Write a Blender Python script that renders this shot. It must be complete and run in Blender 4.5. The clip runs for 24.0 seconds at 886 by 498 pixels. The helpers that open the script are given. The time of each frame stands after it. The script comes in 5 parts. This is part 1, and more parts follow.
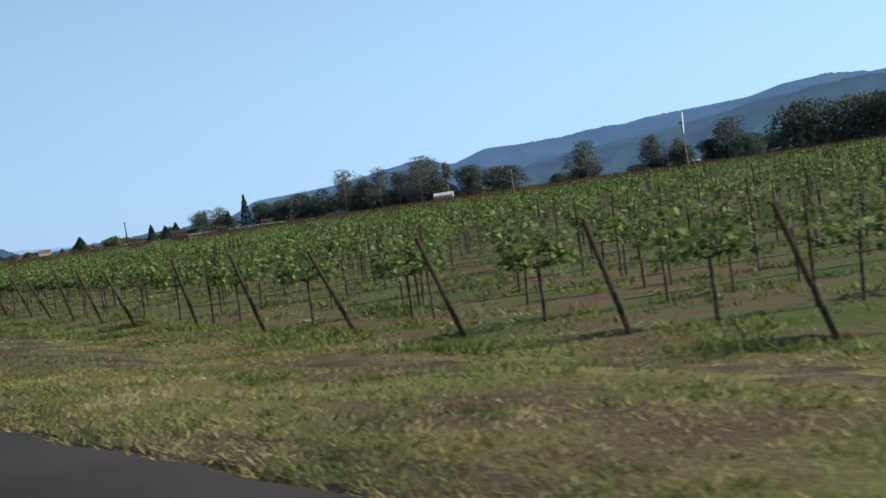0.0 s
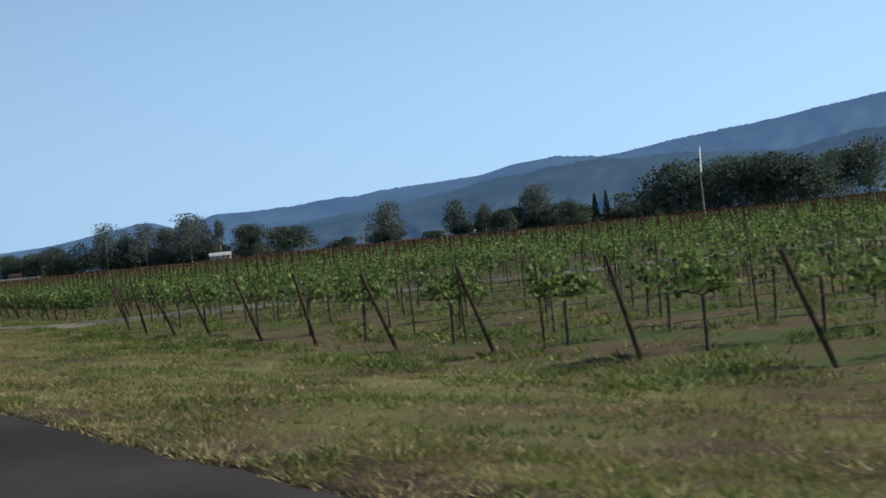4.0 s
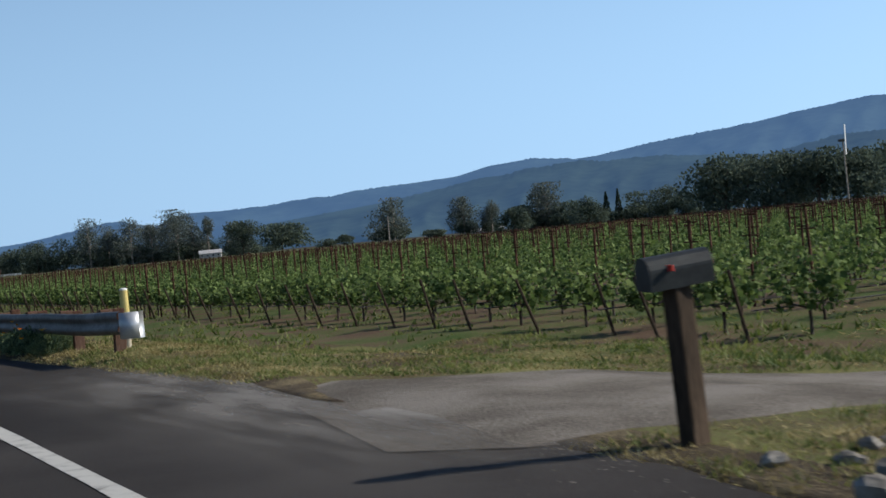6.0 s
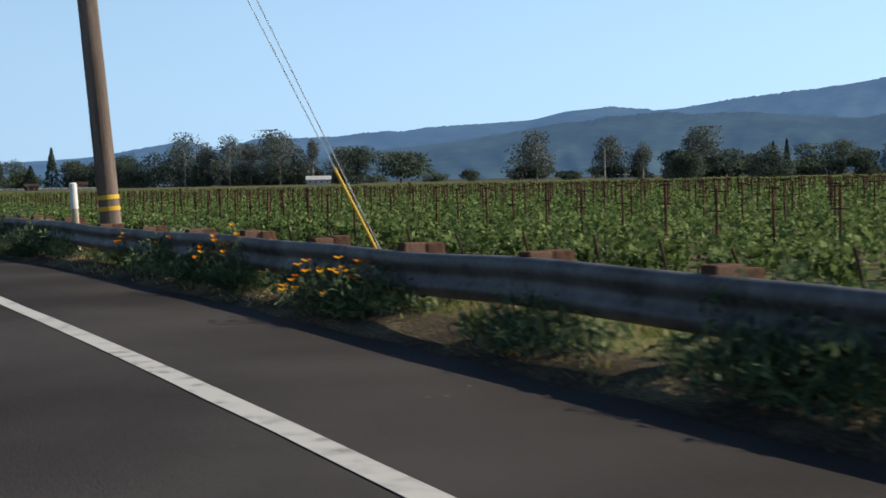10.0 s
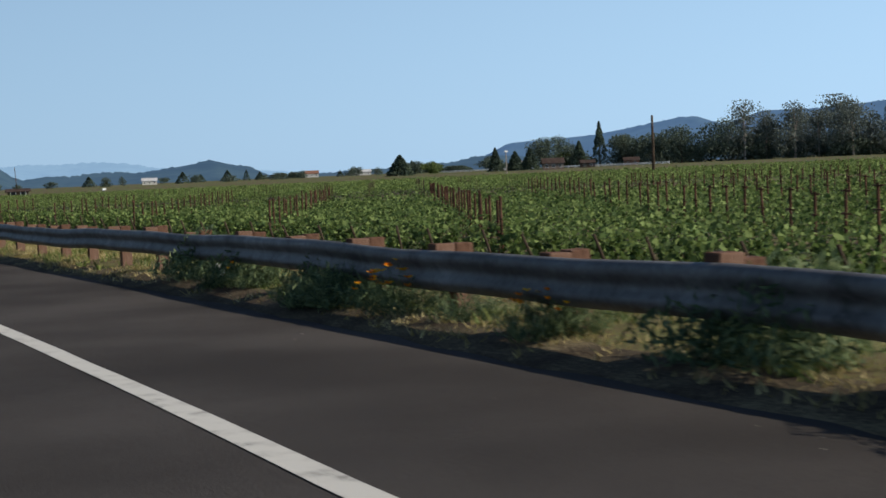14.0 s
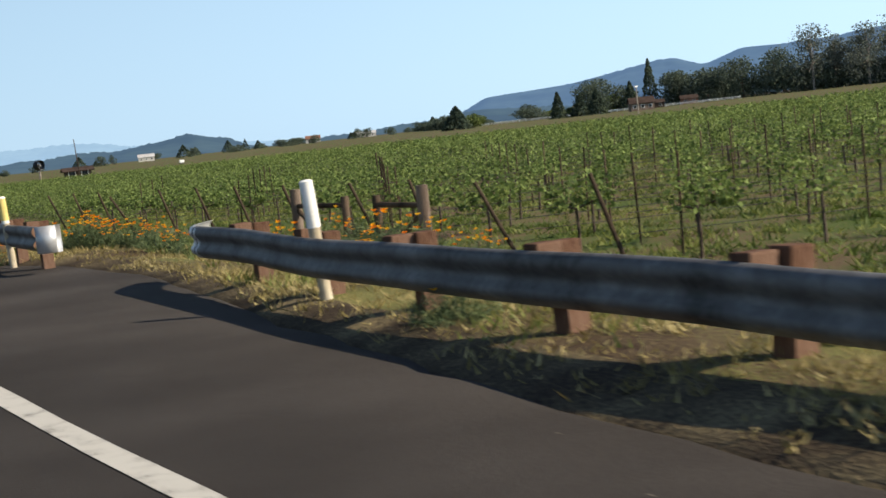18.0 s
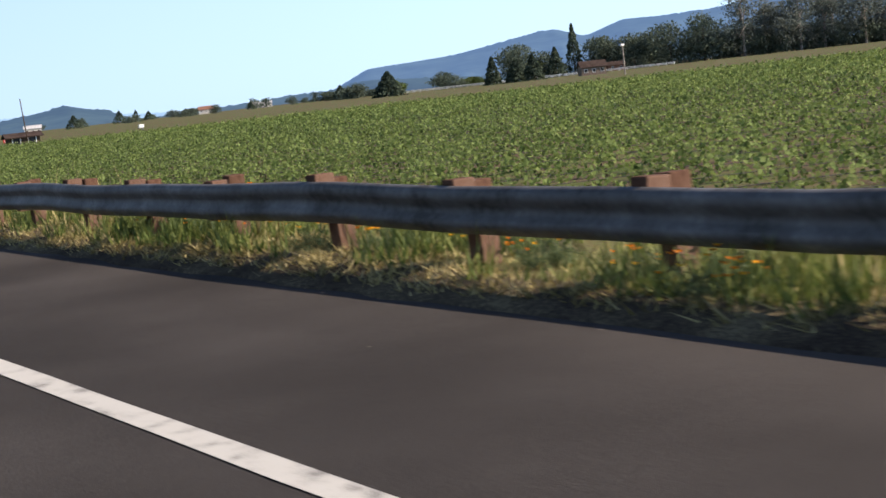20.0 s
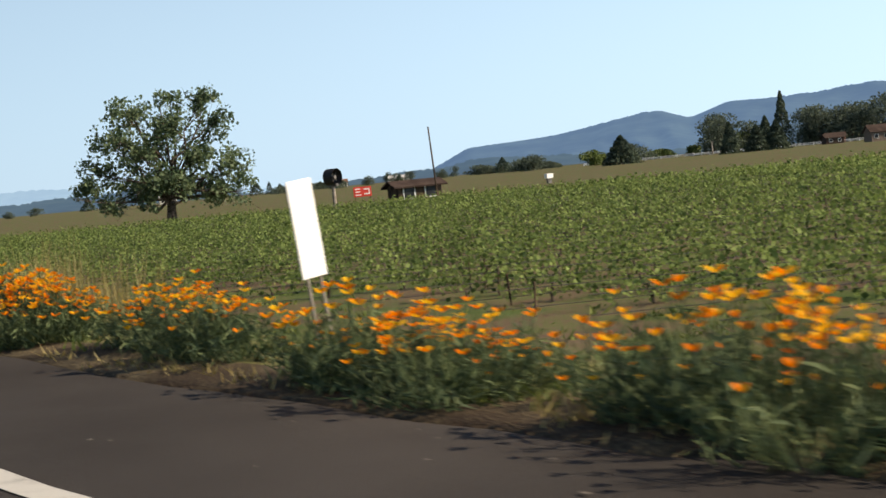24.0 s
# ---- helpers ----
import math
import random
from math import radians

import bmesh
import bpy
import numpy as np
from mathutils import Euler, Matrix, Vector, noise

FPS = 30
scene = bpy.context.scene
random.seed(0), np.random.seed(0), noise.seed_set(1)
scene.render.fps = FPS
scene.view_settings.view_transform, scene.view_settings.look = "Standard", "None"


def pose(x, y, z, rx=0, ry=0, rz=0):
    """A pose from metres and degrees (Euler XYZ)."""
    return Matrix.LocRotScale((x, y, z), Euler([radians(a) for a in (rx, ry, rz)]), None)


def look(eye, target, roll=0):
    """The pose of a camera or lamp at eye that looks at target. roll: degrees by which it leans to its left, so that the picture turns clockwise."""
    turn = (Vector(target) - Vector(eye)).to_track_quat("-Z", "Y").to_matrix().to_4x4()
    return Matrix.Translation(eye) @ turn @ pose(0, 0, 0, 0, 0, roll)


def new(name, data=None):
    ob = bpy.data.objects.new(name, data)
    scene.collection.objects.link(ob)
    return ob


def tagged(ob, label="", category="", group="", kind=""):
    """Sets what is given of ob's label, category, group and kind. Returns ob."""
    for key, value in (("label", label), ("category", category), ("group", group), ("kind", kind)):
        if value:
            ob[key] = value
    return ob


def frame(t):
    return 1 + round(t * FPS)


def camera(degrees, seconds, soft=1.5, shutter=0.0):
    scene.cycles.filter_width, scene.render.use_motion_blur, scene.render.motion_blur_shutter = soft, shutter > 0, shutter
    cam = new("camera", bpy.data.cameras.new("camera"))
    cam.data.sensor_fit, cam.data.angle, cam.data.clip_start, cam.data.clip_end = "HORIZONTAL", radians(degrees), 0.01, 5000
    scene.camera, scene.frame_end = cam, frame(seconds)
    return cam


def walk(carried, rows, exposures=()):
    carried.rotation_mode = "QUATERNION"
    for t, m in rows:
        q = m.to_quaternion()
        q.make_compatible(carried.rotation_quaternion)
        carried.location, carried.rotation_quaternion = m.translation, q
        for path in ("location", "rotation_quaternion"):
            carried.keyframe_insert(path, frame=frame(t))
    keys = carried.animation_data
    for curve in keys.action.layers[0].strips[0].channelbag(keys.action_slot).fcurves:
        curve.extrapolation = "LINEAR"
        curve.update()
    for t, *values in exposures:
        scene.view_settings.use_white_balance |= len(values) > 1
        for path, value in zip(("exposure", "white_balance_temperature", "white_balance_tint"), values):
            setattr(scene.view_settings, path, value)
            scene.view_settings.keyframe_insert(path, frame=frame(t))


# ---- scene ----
cam = camera(32.96, 24.0, soft=1.6, shutter=0.06)
EYE = 1.28
# seconds, x, y, turn, tilt and lean in degrees
ROWS = (
    (0.0, 0.00, 0.00, 34.43, -1.98, -8.18),
    (0.5, 0.18, 10.62, 33.86, -1.63, -6.71),
    (1.0, 0.76, 21.22, 35.60, -0.18, -5.29),
    (1.5, 1.59, 31.81, 38.64, -0.16, -3.24),
    (2.0, 2.64, 42.38, 39.60, -1.53, -3.31),
    (2.2, 3.11, 46.60, 42.75, -2.17, -5.41),
    (2.5, 3.89, 52.92, 44.85, -1.29, -2.75),
    (4.5, 12.73, 94.38, 45.71, -0.44, -6.32),
    (5.0, 15.88, 104.44, 46.11, -1.04, -5.44),
    (5.5, 19.36, 114.37, 46.48, -0.93, -6.35),
    (6.0, 23.10, 124.19, 46.80, -0.59, -5.20),
    (6.5, 27.0, 134.18, 47.88, 0.02, -4.02),
    (7.0, 30.98, 144.36, 48.89, 0.80, -1.88),
    (7.5, 34.98, 154.98, 48.48, 1.69, -0.33),
    (8.0, 38.94, 165.98, 45.55, -0.28, -4.94),
    (8.5, 43.17, 177.32, 42.18, 1.61, -5.07),
    (9.0, 47.59, 188.80, 42.86, 0.04, -1.38),
    (9.5, 52.25, 200.34, 45.35, -2.37, -1.09),
    (10.0, 56.79, 211.72, 44.58, -2.69, -1.17),
    (10.5, 60.96, 223.02, 41.32, -2.08, -0.71),
    (12.5, 72.29, 267.78, 37.25, -1.26, -1.17),
    (13.0, 73.72, 278.80, 32.14, -1.60, -0.89),
    (13.4, 74.44, 287.54, 29.01, -2.02, -0.64),
    (13.5, 74.57, 289.71, 28.84, -2.01, -0.50),
    (14.0, 74.92, 300.49, 25.84, -3.03, -2.48),
    (14.5, 75.01, 311.12, 25.19, -3.90, -4.50),
    (15.0, 75.03, 321.59, 24.57, -4.27, -5.42),
    (15.5, 75.02, 331.98, 23.81, -1.29, -4.21),
    (16.0, 75.02, 342.36, 22.76, 0.39, -3.89),
    (17.0, 74.78, 363.12, 24.44, -4.15, -4.78),
    (17.5, 74.52, 373.47, 28.62, -4.84, -7.63),
    (18.0, 74.26, 383.85, 26.80, -4.65, -6.19),
    (18.2, 74.16, 388.01, 27.03, -4.99, -4.91),
    (18.5, 74.02, 394.26, 25.63, -5.94, -5.51),
    (20.5, 73.05, 436.60, 32.64, -6.15, -6.26),
    (21.0, 72.96, 447.37, 32.09, -5.75, -5.47),
    (21.5, 72.89, 458.14, 32.70, -5.35, -4.33),
    (22.0, 72.67, 468.85, 32.51, -5.26, -4.58),
    (22.5, 72.19, 479.48, 31.97, -4.77, -3.05),
    (23.0, 71.33, 490.02, 31.60, -4.61, -3.78),
    (23.2, 70.90, 494.21, 30.91, -4.56, -3.64),
    (23.3, 70.69, 496.30, 30.54, -4.53, -3.95),
    (23.5, 70.27, 500.48, 30.04, -4.55, -4.39),
    (24.0, 69.21, 510.87, 28.62, -2.81, -5.38),
)
# how the clip's camera brightens and darkens
LIGHT = ((0.0, 0.13, 6100), (1.0, 0.1, 6050), (2.0, -0.1, 6050), (5.0, -0.1, 6050), (6.0, -0.12, 6000), (7.0, 0.0, 6150), (8.0, -0.05, 6000), (9.0, -0.25, 5900), (10.0, 0.12, 6350), (12.5, 0.1, 6400), (13.0, -0.05, 6350), (14.0, 0.0, 6350), (15.0, 0.48, 6600), (16.0, 0.15, 6350), (17.0, 0.16, 6600), (18.0, 0.44, 6950), (21.0, 0.68, 6600), (22.5, 0.62, 6700), (23.0, 0.58, 6850), (24.0, 0.46, 7450))
walk(cam, [(t, pose(x, y, EYE, 90 + tilt, 0, -turn) @ pose(0, 0, 0, 0, 0, lean)) for t, x, y, turn, tilt, lean in ROWS],
     [(t, stops, warm, float(np.interp(t, [18, 21, 23, 24], [10, 20, 20, 13]))) for t, stops, warm in LIGHT])

# ---- sky and sun ----
SUN_AZ, SUN_EL = 132.0, 32.5
world = bpy.data.worlds.new("sky")
scene.world = world
world.use_nodes = True
wn = world.node_tree
sky = wn.nodes.new("ShaderNodeTexSky")
sky.sky_type, sky.sun_disc = "NISHITA", False
sky.sun_elevation, sky.sun_rotation = radians(SUN_EL), radians(SUN_AZ)
sky.air_density, sky.dust_density, sky.ozone_density = 0.9, 0.35, 4.0
bg = wn.nodes["Background"]
bg.inputs["Strength"].default_value = 0.09
haze = wn.nodes.new("ShaderNodeMix")
haze.data_type = "RGBA"
haze.inputs["B"].default_value = (5.3, 8.0, 10.9, 1)
where, axes, fade = wn.nodes.new("ShaderNodeTexCoord"), wn.nodes.new("ShaderNodeSeparateXYZ"), wn.nodes.new("ShaderNodeMapRange")
fade.interpolation_type = "SMOOTHSTEP"
fade.inputs["From Min"].default_value, fade.inputs["From Max"].default_value = 0.0, 0.5
fade.inputs["To Min"].default_value, fade.inputs["To Max"].default_value = 0.86, 0.0
wn.links.new(where.outputs["Generated"], axes.inputs[0])
wn.links.new(axes.outputs["Z"], fade.inputs["Value"])
wn.links.new(fade.outputs[0], haze.inputs["Factor"])
wn.links.new(sky.outputs[0], haze.inputs["A"])
toward, glow, lit = wn.nodes.new("ShaderNodeVectorMath"), wn.nodes.new("ShaderNodeMath"), wn.nodes.new("ShaderNodeVectorMath")
toward.operation, glow.operation, lit.operation = "DOT_PRODUCT", "MULTIPLY_ADD", "SCALE"
toward.inputs[1].default_value = (math.sin(radians(SUN_AZ)), math.cos(radians(SUN_AZ)), 0)
glow.inputs[1].default_value, glow.inputs[2].default_value = 0.42, 1.02
wn.links.new(where.outputs["Generated"], toward.inputs[0])
wn.links.new(toward.outputs["Value"], glow.inputs[0])
wn.links.new(haze.outputs["Result"], lit.inputs[0])
wn.links.new(glow.outputs[0], lit.inputs["Scale"])
wn.links.new(lit.outputs[0], bg.inputs["Color"])
sun = new("sun", bpy.data.lights.new("sun", "SUN"))
sun.data.energy, sun.data.angle, sun.data.color = 5.0, radians(0.5), (1.0, 0.9, 0.74)
sd = Vector((math.sin(radians(SUN_AZ)) * math.cos(radians(SUN_EL)), math.cos(radians(SUN_AZ)) * math.cos(radians(SUN_EL)), math.sin(radians(SUN_EL))))
sun.matrix_world = look(sd * 50, (0, 0, 0))

# ---- small tools ----
RNG = np.random.default_rng(7)


def mesh_np(name, V, F):
    """A mesh from arrays of points and of faces that all have the same number of corners."""
    V, F = np.asarray(V, np.float32), np.asarray(F, np.int32)
    me = bpy.data.meshes.new(name)
    me.vertices.add(len(V))
    me.vertices.foreach_set("co", V.ravel())
    me.loops.add(F.size)
    me.loops.foreach_set("vertex_index", F.ravel())
    me.polygons.add(len(F))
    me.polygons.foreach_set("loop_start", np.arange(len(F), dtype=np.int32) * F.shape[1])
    me.update(calc_edges=True)
    return me


def thing(name, where=None, label="", category="", group="", kind=""):
    ob = new(name)
    ob.empty_display_size = 0.2
    if where is not None:
        ob.matrix_world = where if isinstance(where, Matrix) else Matrix.Translation(where)
    return tagged(ob, label, category, group, kind)


def part(name, geo, material, parent=None, label="", smooth=False, **tags):
    """Links a bmesh or a mesh as one object, under a thing or a part."""
    if isinstance(geo, bmesh.types.BMesh):
        me = bpy.data.meshes.new(name)
        geo.to_mesh(me)
        geo.free()
    else:
        me = geo
    if not me.materials:
        for m in material if isinstance(material, (list, tuple)) else [material]:
            me.materials.append(m)
    if smooth:
        me.polygons.foreach_set("use_smooth", [True] * len(me.polygons))
    ob = new(name, me)
    if parent is not None:
        ob.parent = parent
    return tagged(ob, label, **tags)


def box(bm, size, at=(0, 0, 0), turn=None, bevel=0.0):
    m = Matrix.Translation(at) @ (turn if turn is not None else Matrix()) @ Matrix.Diagonal((*size, 1))
    got = bmesh.ops.create_cube(bm, size=1.0, matrix=m)["verts"]
    if bevel:
        edges = list({e for v in got for e in v.link_edges})
        bmesh.ops.bevel(bm, geom=edges, offset=bevel, segments=2, affect="EDGES", profile=0.6)
    return bm


def rod(bm, a, b, r0, r1=None, n=10, caps=True):
    a, b = Vector(a), Vector(b)
    d = b - a
    m = Matrix.Translation((a + b) / 2) @ d.to_track_quat("Z", "Y").to_matrix().to_4x4()
    bmesh.ops.create_cone(bm, cap_ends=caps, segments=n, radius1=r0, radius2=r0 if r1 is None else r1, depth=d.length, matrix=m)
    return bm


def rods_np(A, B, R, n=5):
    """Many plain rods as arrays: quads only, open ends."""
    A, B, R = np.asarray(A, float), np.asarray(B, float), np.asarray(R, float)
    d = B - A
    d /= np.linalg.norm(d, axis=1, keepdims=True)
    u = np.cross(d, np.where(np.abs(d[:, 2:3]) > 0.8, [[1.0, 0, 0]], [[0, 0, 1.0]]))
    u /= np.linalg.norm(u, axis=1, keepdims=True)
    v = np.cross(d, u)
    k = np.arange(n) * 2 * np.pi / n
    ring = u[:, None] * np.cos(k)[None, :, None] + v[:, None] * np.sin(k)[None, :, None]
    R = R.reshape(len(A), -1)
    V = np.concatenate([A[:, None] + ring * R[:, :1, None], B[:, None] + ring * R[:, -1:, None]], 1).reshape(-1, 3)
    i = np.arange(n)
    q = np.stack([i, (i + 1) % n, (i + 1) % n + n, i + n], 1)
    return V, (q[None] + (np.arange(len(A)) * 2 * n)[:, None, None]).reshape(-1, 4)


def boxes_np(C, size, yaw=0.0):
    """Upright boxes at the centres C, as arrays."""
    C = np.asarray(C, float)
    k = np.array([[x, y, z] for x in (-.5, .5) for y in (-.5, .5) for z in (-.5, .5)]) * size
    c, s = math.cos(yaw), math.sin(yaw)
    k = np.stack([k[:, 0] * c - k[:, 1] * s, k[:, 0] * s + k[:, 1] * c, k[:, 2]], 1)
    q = np.array([[0, 1, 3, 2], [4, 6, 7, 5], [0, 4, 5, 1], [2, 3, 7, 6], [0, 2, 6, 4], [1, 5, 7, 3]])
    return (C[:, None] + k[None]).reshape(-1, 3), (q[None] + (np.arange(len(C)) * 8)[:, None, None]).reshape(-1, 4)


def leaves_np(C, size, flat=0.0, rng=RNG, slim=0.42):
    """Leaves of four corners, bent along the middle, turned at random; flat: how far they lie level."""
    n = len(C)
    size = np.broadcast_to(size, n)
    d = rng.normal(size=(n, 3))
    d[:, 2] *= 1 - flat
    d /= np.linalg.norm(d, axis=1, keepdims=True)
    e = np.cross(d, rng.normal(size=(n, 3)))
    e /= np.linalg.norm(e, axis=1, keepdims=True) + 1e-9
    s = size[:, None]
    f = np.cross(d, e) * s * 0.18
    V = np.stack([C - d * s * 0.5, C + e * s * slim + f, C + d * s * 0.55, C - e * s * slim + f], 1).reshape(-1, 3)
    return V, np.arange(4 * n).reshape(-1, 4)


def joined(pieces):
    V, F, k = [], [], 0
    for v, f in pieces:
        V.append(v)
        F.append(f + k)
        k += len(v)
    return np.concatenate(V), np.concatenate(F)


# ---- the road's line ----
HEAD = (-0.1, 4.2, 5.97, 9.85, 14.08, 18.49, 21.67, 21.02, 19.4, 22.09, 21.68, 15.93, 12.5, 5.71, 0.61, -0.07, 0.06, -1.41, -1.45, -0.9, -1.89, 0.0, -1.55, -5.74, -5.85)
PACE = (21.23, 21.26, 20.98, 25.09, 22.7, 20.78, 20.74, 21.61, 20.82)
tg = np.arange(-6, 30.001, 0.1)
hg = np.radians(np.interp(tg, np.arange(25.0), HEAD))
vg = np.interp(tg, np.arange(0, 24.1, 3.0), PACE) * 0.1
hm, vm = (hg[1:] + hg[:-1]) / 2, (vg[1:] + vg[:-1]) / 2
LS = np.concatenate([[0], np.cumsum(vm)])
LX = np.concatenate([[0], np.cumsum(vm * np.sin(hm))])
LY = np.concatenate([[0], np.cumsum(vm * np.cos(hm))])
k0 = int(np.argmin(np.abs(tg)))
LS, LX, LY = LS - LS[k0], LX - LX[k0], LY - LY[k0]
for end, step in ((0, -4600.0), (-1, 4600.0)):
    add = (LS[end] + step, LX[end] + step * math.sin(hg[end]), LY[end] + step * math.cos(hg[end]), hg[end])
    if end == 0:
        LS, LX, LY, hg = np.insert(LS, 0, add[0]), np.insert(LX, 0, add[1]), np.insert(LY, 0, add[2]), np.insert(hg, 0, add[3])
    else:
        LS, LX, LY, hg = np.append(LS, add[0]), np.append(LX, add[1]), np.append(LY, add[2]), np.append(hg, add[3])


def line(s, lat, z=0.0):
    """Places s metres along the road's line and lat metres to its right."""
    s, lat = np.asarray(s, float), np.asarray(lat, float)
    h = np.interp(s, LS, hg)
    x, y = np.interp(s, LS, LX), np.interp(s, LS, LY)
    near = np.clip(lat, -12, 13)
    return np.stack(np.broadcast_arrays(x + near * np.cos(h) + (lat - near), y - near * np.sin(h), z), -1)


def at(s, lat, z=0.0):
    return Vector(line(s, lat, z))


def turned(s, lat, z=0.0, extra=0.0):
    """A pose on the road's line: y ahead, x to the right."""
    return Matrix.Translation(at(s, lat, z)) @ Matrix.Rotation(-float(np.interp(s, LS, hg)) + radians(extra), 4, "Z")


RAIL_1, RAIL_2 = (146.2, 409.0), (414.1, 523.4)


def near(s):
    """How much closer the outer side of the road lies where the road tilts into its left-hand bends."""
    return np.interp(s, [150, 180, 200, 225, 250, 308, 320, 328, 440, 455, 466, 476, 490, 560], [1, 0.97, 0.92, 0.83, 0.8, 0.8, 0.9, 1, 1, 0.95, 0.92, 0.88, 0.8, 0.8])


def lift(s, lat):
    """The road's rise towards its outer side in the bends."""
    return EYE * (1 - near(s)) * np.clip((np.asarray(lat, float) + 2) / 3.5, 0, 1)


def edge_line(s):
    return np.interp(s, [0, 50, 112, 137, 155, 180, 204, 219, 226, 234, 239, 247, 284, 296, 306, 317, 325, 332, 338, 344, 350, 358, 363, 371, 402, 412, 440, 463, 468, 485, 507, 519, 528, 550], [2.15, 1.93, 1.76, 1.82, 1.85, 1.89, 1.93, 1.88, 1.91, 2.0, 2.12, 2.1, 1.87, 1.78, 1.8, 1.92, 2.1, 2.28, 2.42, 2.46, 2.38, 2.1, 2.02, 1.93, 1.71, 1.82, 2.15, 2.52, 2.5, 2.57, 2.5, 2.15, 1.81, 1.75])


def rail_line(s):
    return near(s) * np.interp(s, [146, 152, 160, 180, 203, 228, 240, 285, 297, 305, 320, 342, 362, 400, 404, 409, 410, 414, 420, 440, 466, 488, 509, 524], [4.45, 4.05, 3.85, 4.24, 4.72, 5.05, 5.3, 5.87, 5.95, 5.6, 5.25, 4.89, 4.3, 4.2, 4.35, 4.72, 4.72, 4.3, 4.65, 5.2, 5.76, 5.99, 5.8, 5.3])


def rail_top(s):
    return EYE - near(s) * (EYE - np.interp(s, [146, 157, 168, 173, 177, 183, 188, 196, 210, 260, 285, 302, 318, 328, 358, 409, 420, 432, 463, 474, 488, 498, 506, 524], [0.64, 0.58, 0.605, 0.65, 0.7, 0.705, 0.66, 0.63, 0.65, 0.66, 0.69, 0.7, 0.66, 0.63, 0.565, 0.565, 0.61, 0.64, 0.635, 0.64, 0.68, 0.69, 0.7, 0.7]))


def asphalt_edge(s):
    s = np.asarray(s, float)
    base = np.where(s < 148, np.interp(s, [-50, 60, 118, 127, 133, 142, 148], [3.3, 3.5, 3.4, 3.7, 4.2, 4.3, 3.9]), rail_line(s) - np.interp(s, [148, 330, 355, 392, 405, 425], [0.45, 0.5, 0.62, 0.66, 0.8, 0.5]))
    base = np.where((s > 398) & (s < 420), np.interp(s, [398, 400, 402.7, 405.8, 409, 412, 415, 418, 420], [3.4, 3.43, 3.75, 4.1, 4.6, 5.0, 4.9, 4.4, 4.1]), base)
    base = np.where(s > 515, near(s) * np.interp(s, [515, 522, 530, 540, 600], [5.1, 4.6, 4.4, 4.6, 4.7]), base)
    return base + 0.02 * np.sin(s * 1.7) + 0.02 * np.sin(s * 4.1 + 1)


FIELD = -0.6


def field(s):
    """How low the vineyards lie beside the road."""
    return np.interp(s, [150, 300, 360], [-0.55, -0.7, -0.85])



def ground_z(s, lat):
    s, lat = np.asarray(s, float), np.asarray(lat, float)
    a = asphalt_edge(s)
    rail = np.clip(np.minimum((s - 144) / 4, 1), 0, 1) * np.clip((528 - s) / 5, 0, 1) * (1 - np.clip(1 - np.abs(s - 412.5) / 4, 0, 1))
    u = lat - a
    low = field(s)
    bank = np.interp(u, [0, 0.35, 1.1, 2.2, 3.6, 5.0], [-0.02, 0.07, 0.07, 0.0, -0.5, -1]) 
    bank = np.where(bank < 0, -bank * low, bank)
    flat = np.interp(u, [0, 0.5, 2.5, 5.0, 7.0], [-0.02, 0.0, -0.2, -0.75, -1])
    flat = np.where(flat < 0, -flat * low, flat)
    z = bank * rail + flat * (1 - rail)
    z = z + (FIELD - low) * np.clip((lat - 60) / 200, 0, 1)
    drive = np.clip(1 - np.abs(s - 137.5) / 5, 0, 1)
    z = z + drive * np.clip(1 - u / 4, 0, 1) * 0.03
    uneven = np.clip(u / 0.8, 0, 1) * np.clip((14 - u) / 4, 0, 1) * ((s > -40) & (s < 590)) * (1 - drive * 0.8)
    z = z + uneven * (0.022 * np.sin(s * 0.9 + u * 1.3) + 0.03 * np.sin(s * 0.37 - u * 2.1) + 0.018 * np.sin(s * 2.1 + 1.7 * u) * np.sin(u * 2.3))
    z = z + lift(s, lat) * np.clip((4.2 - u) / 3.0, 0, 1)
    left = np.interp(lat, [-30, -14, -9.3], [-0.5, -0.35, -0.02])
    return np.where(lat <= -9.2, left, np.where(lat < a, -0.06 + lift(s, lat), z))


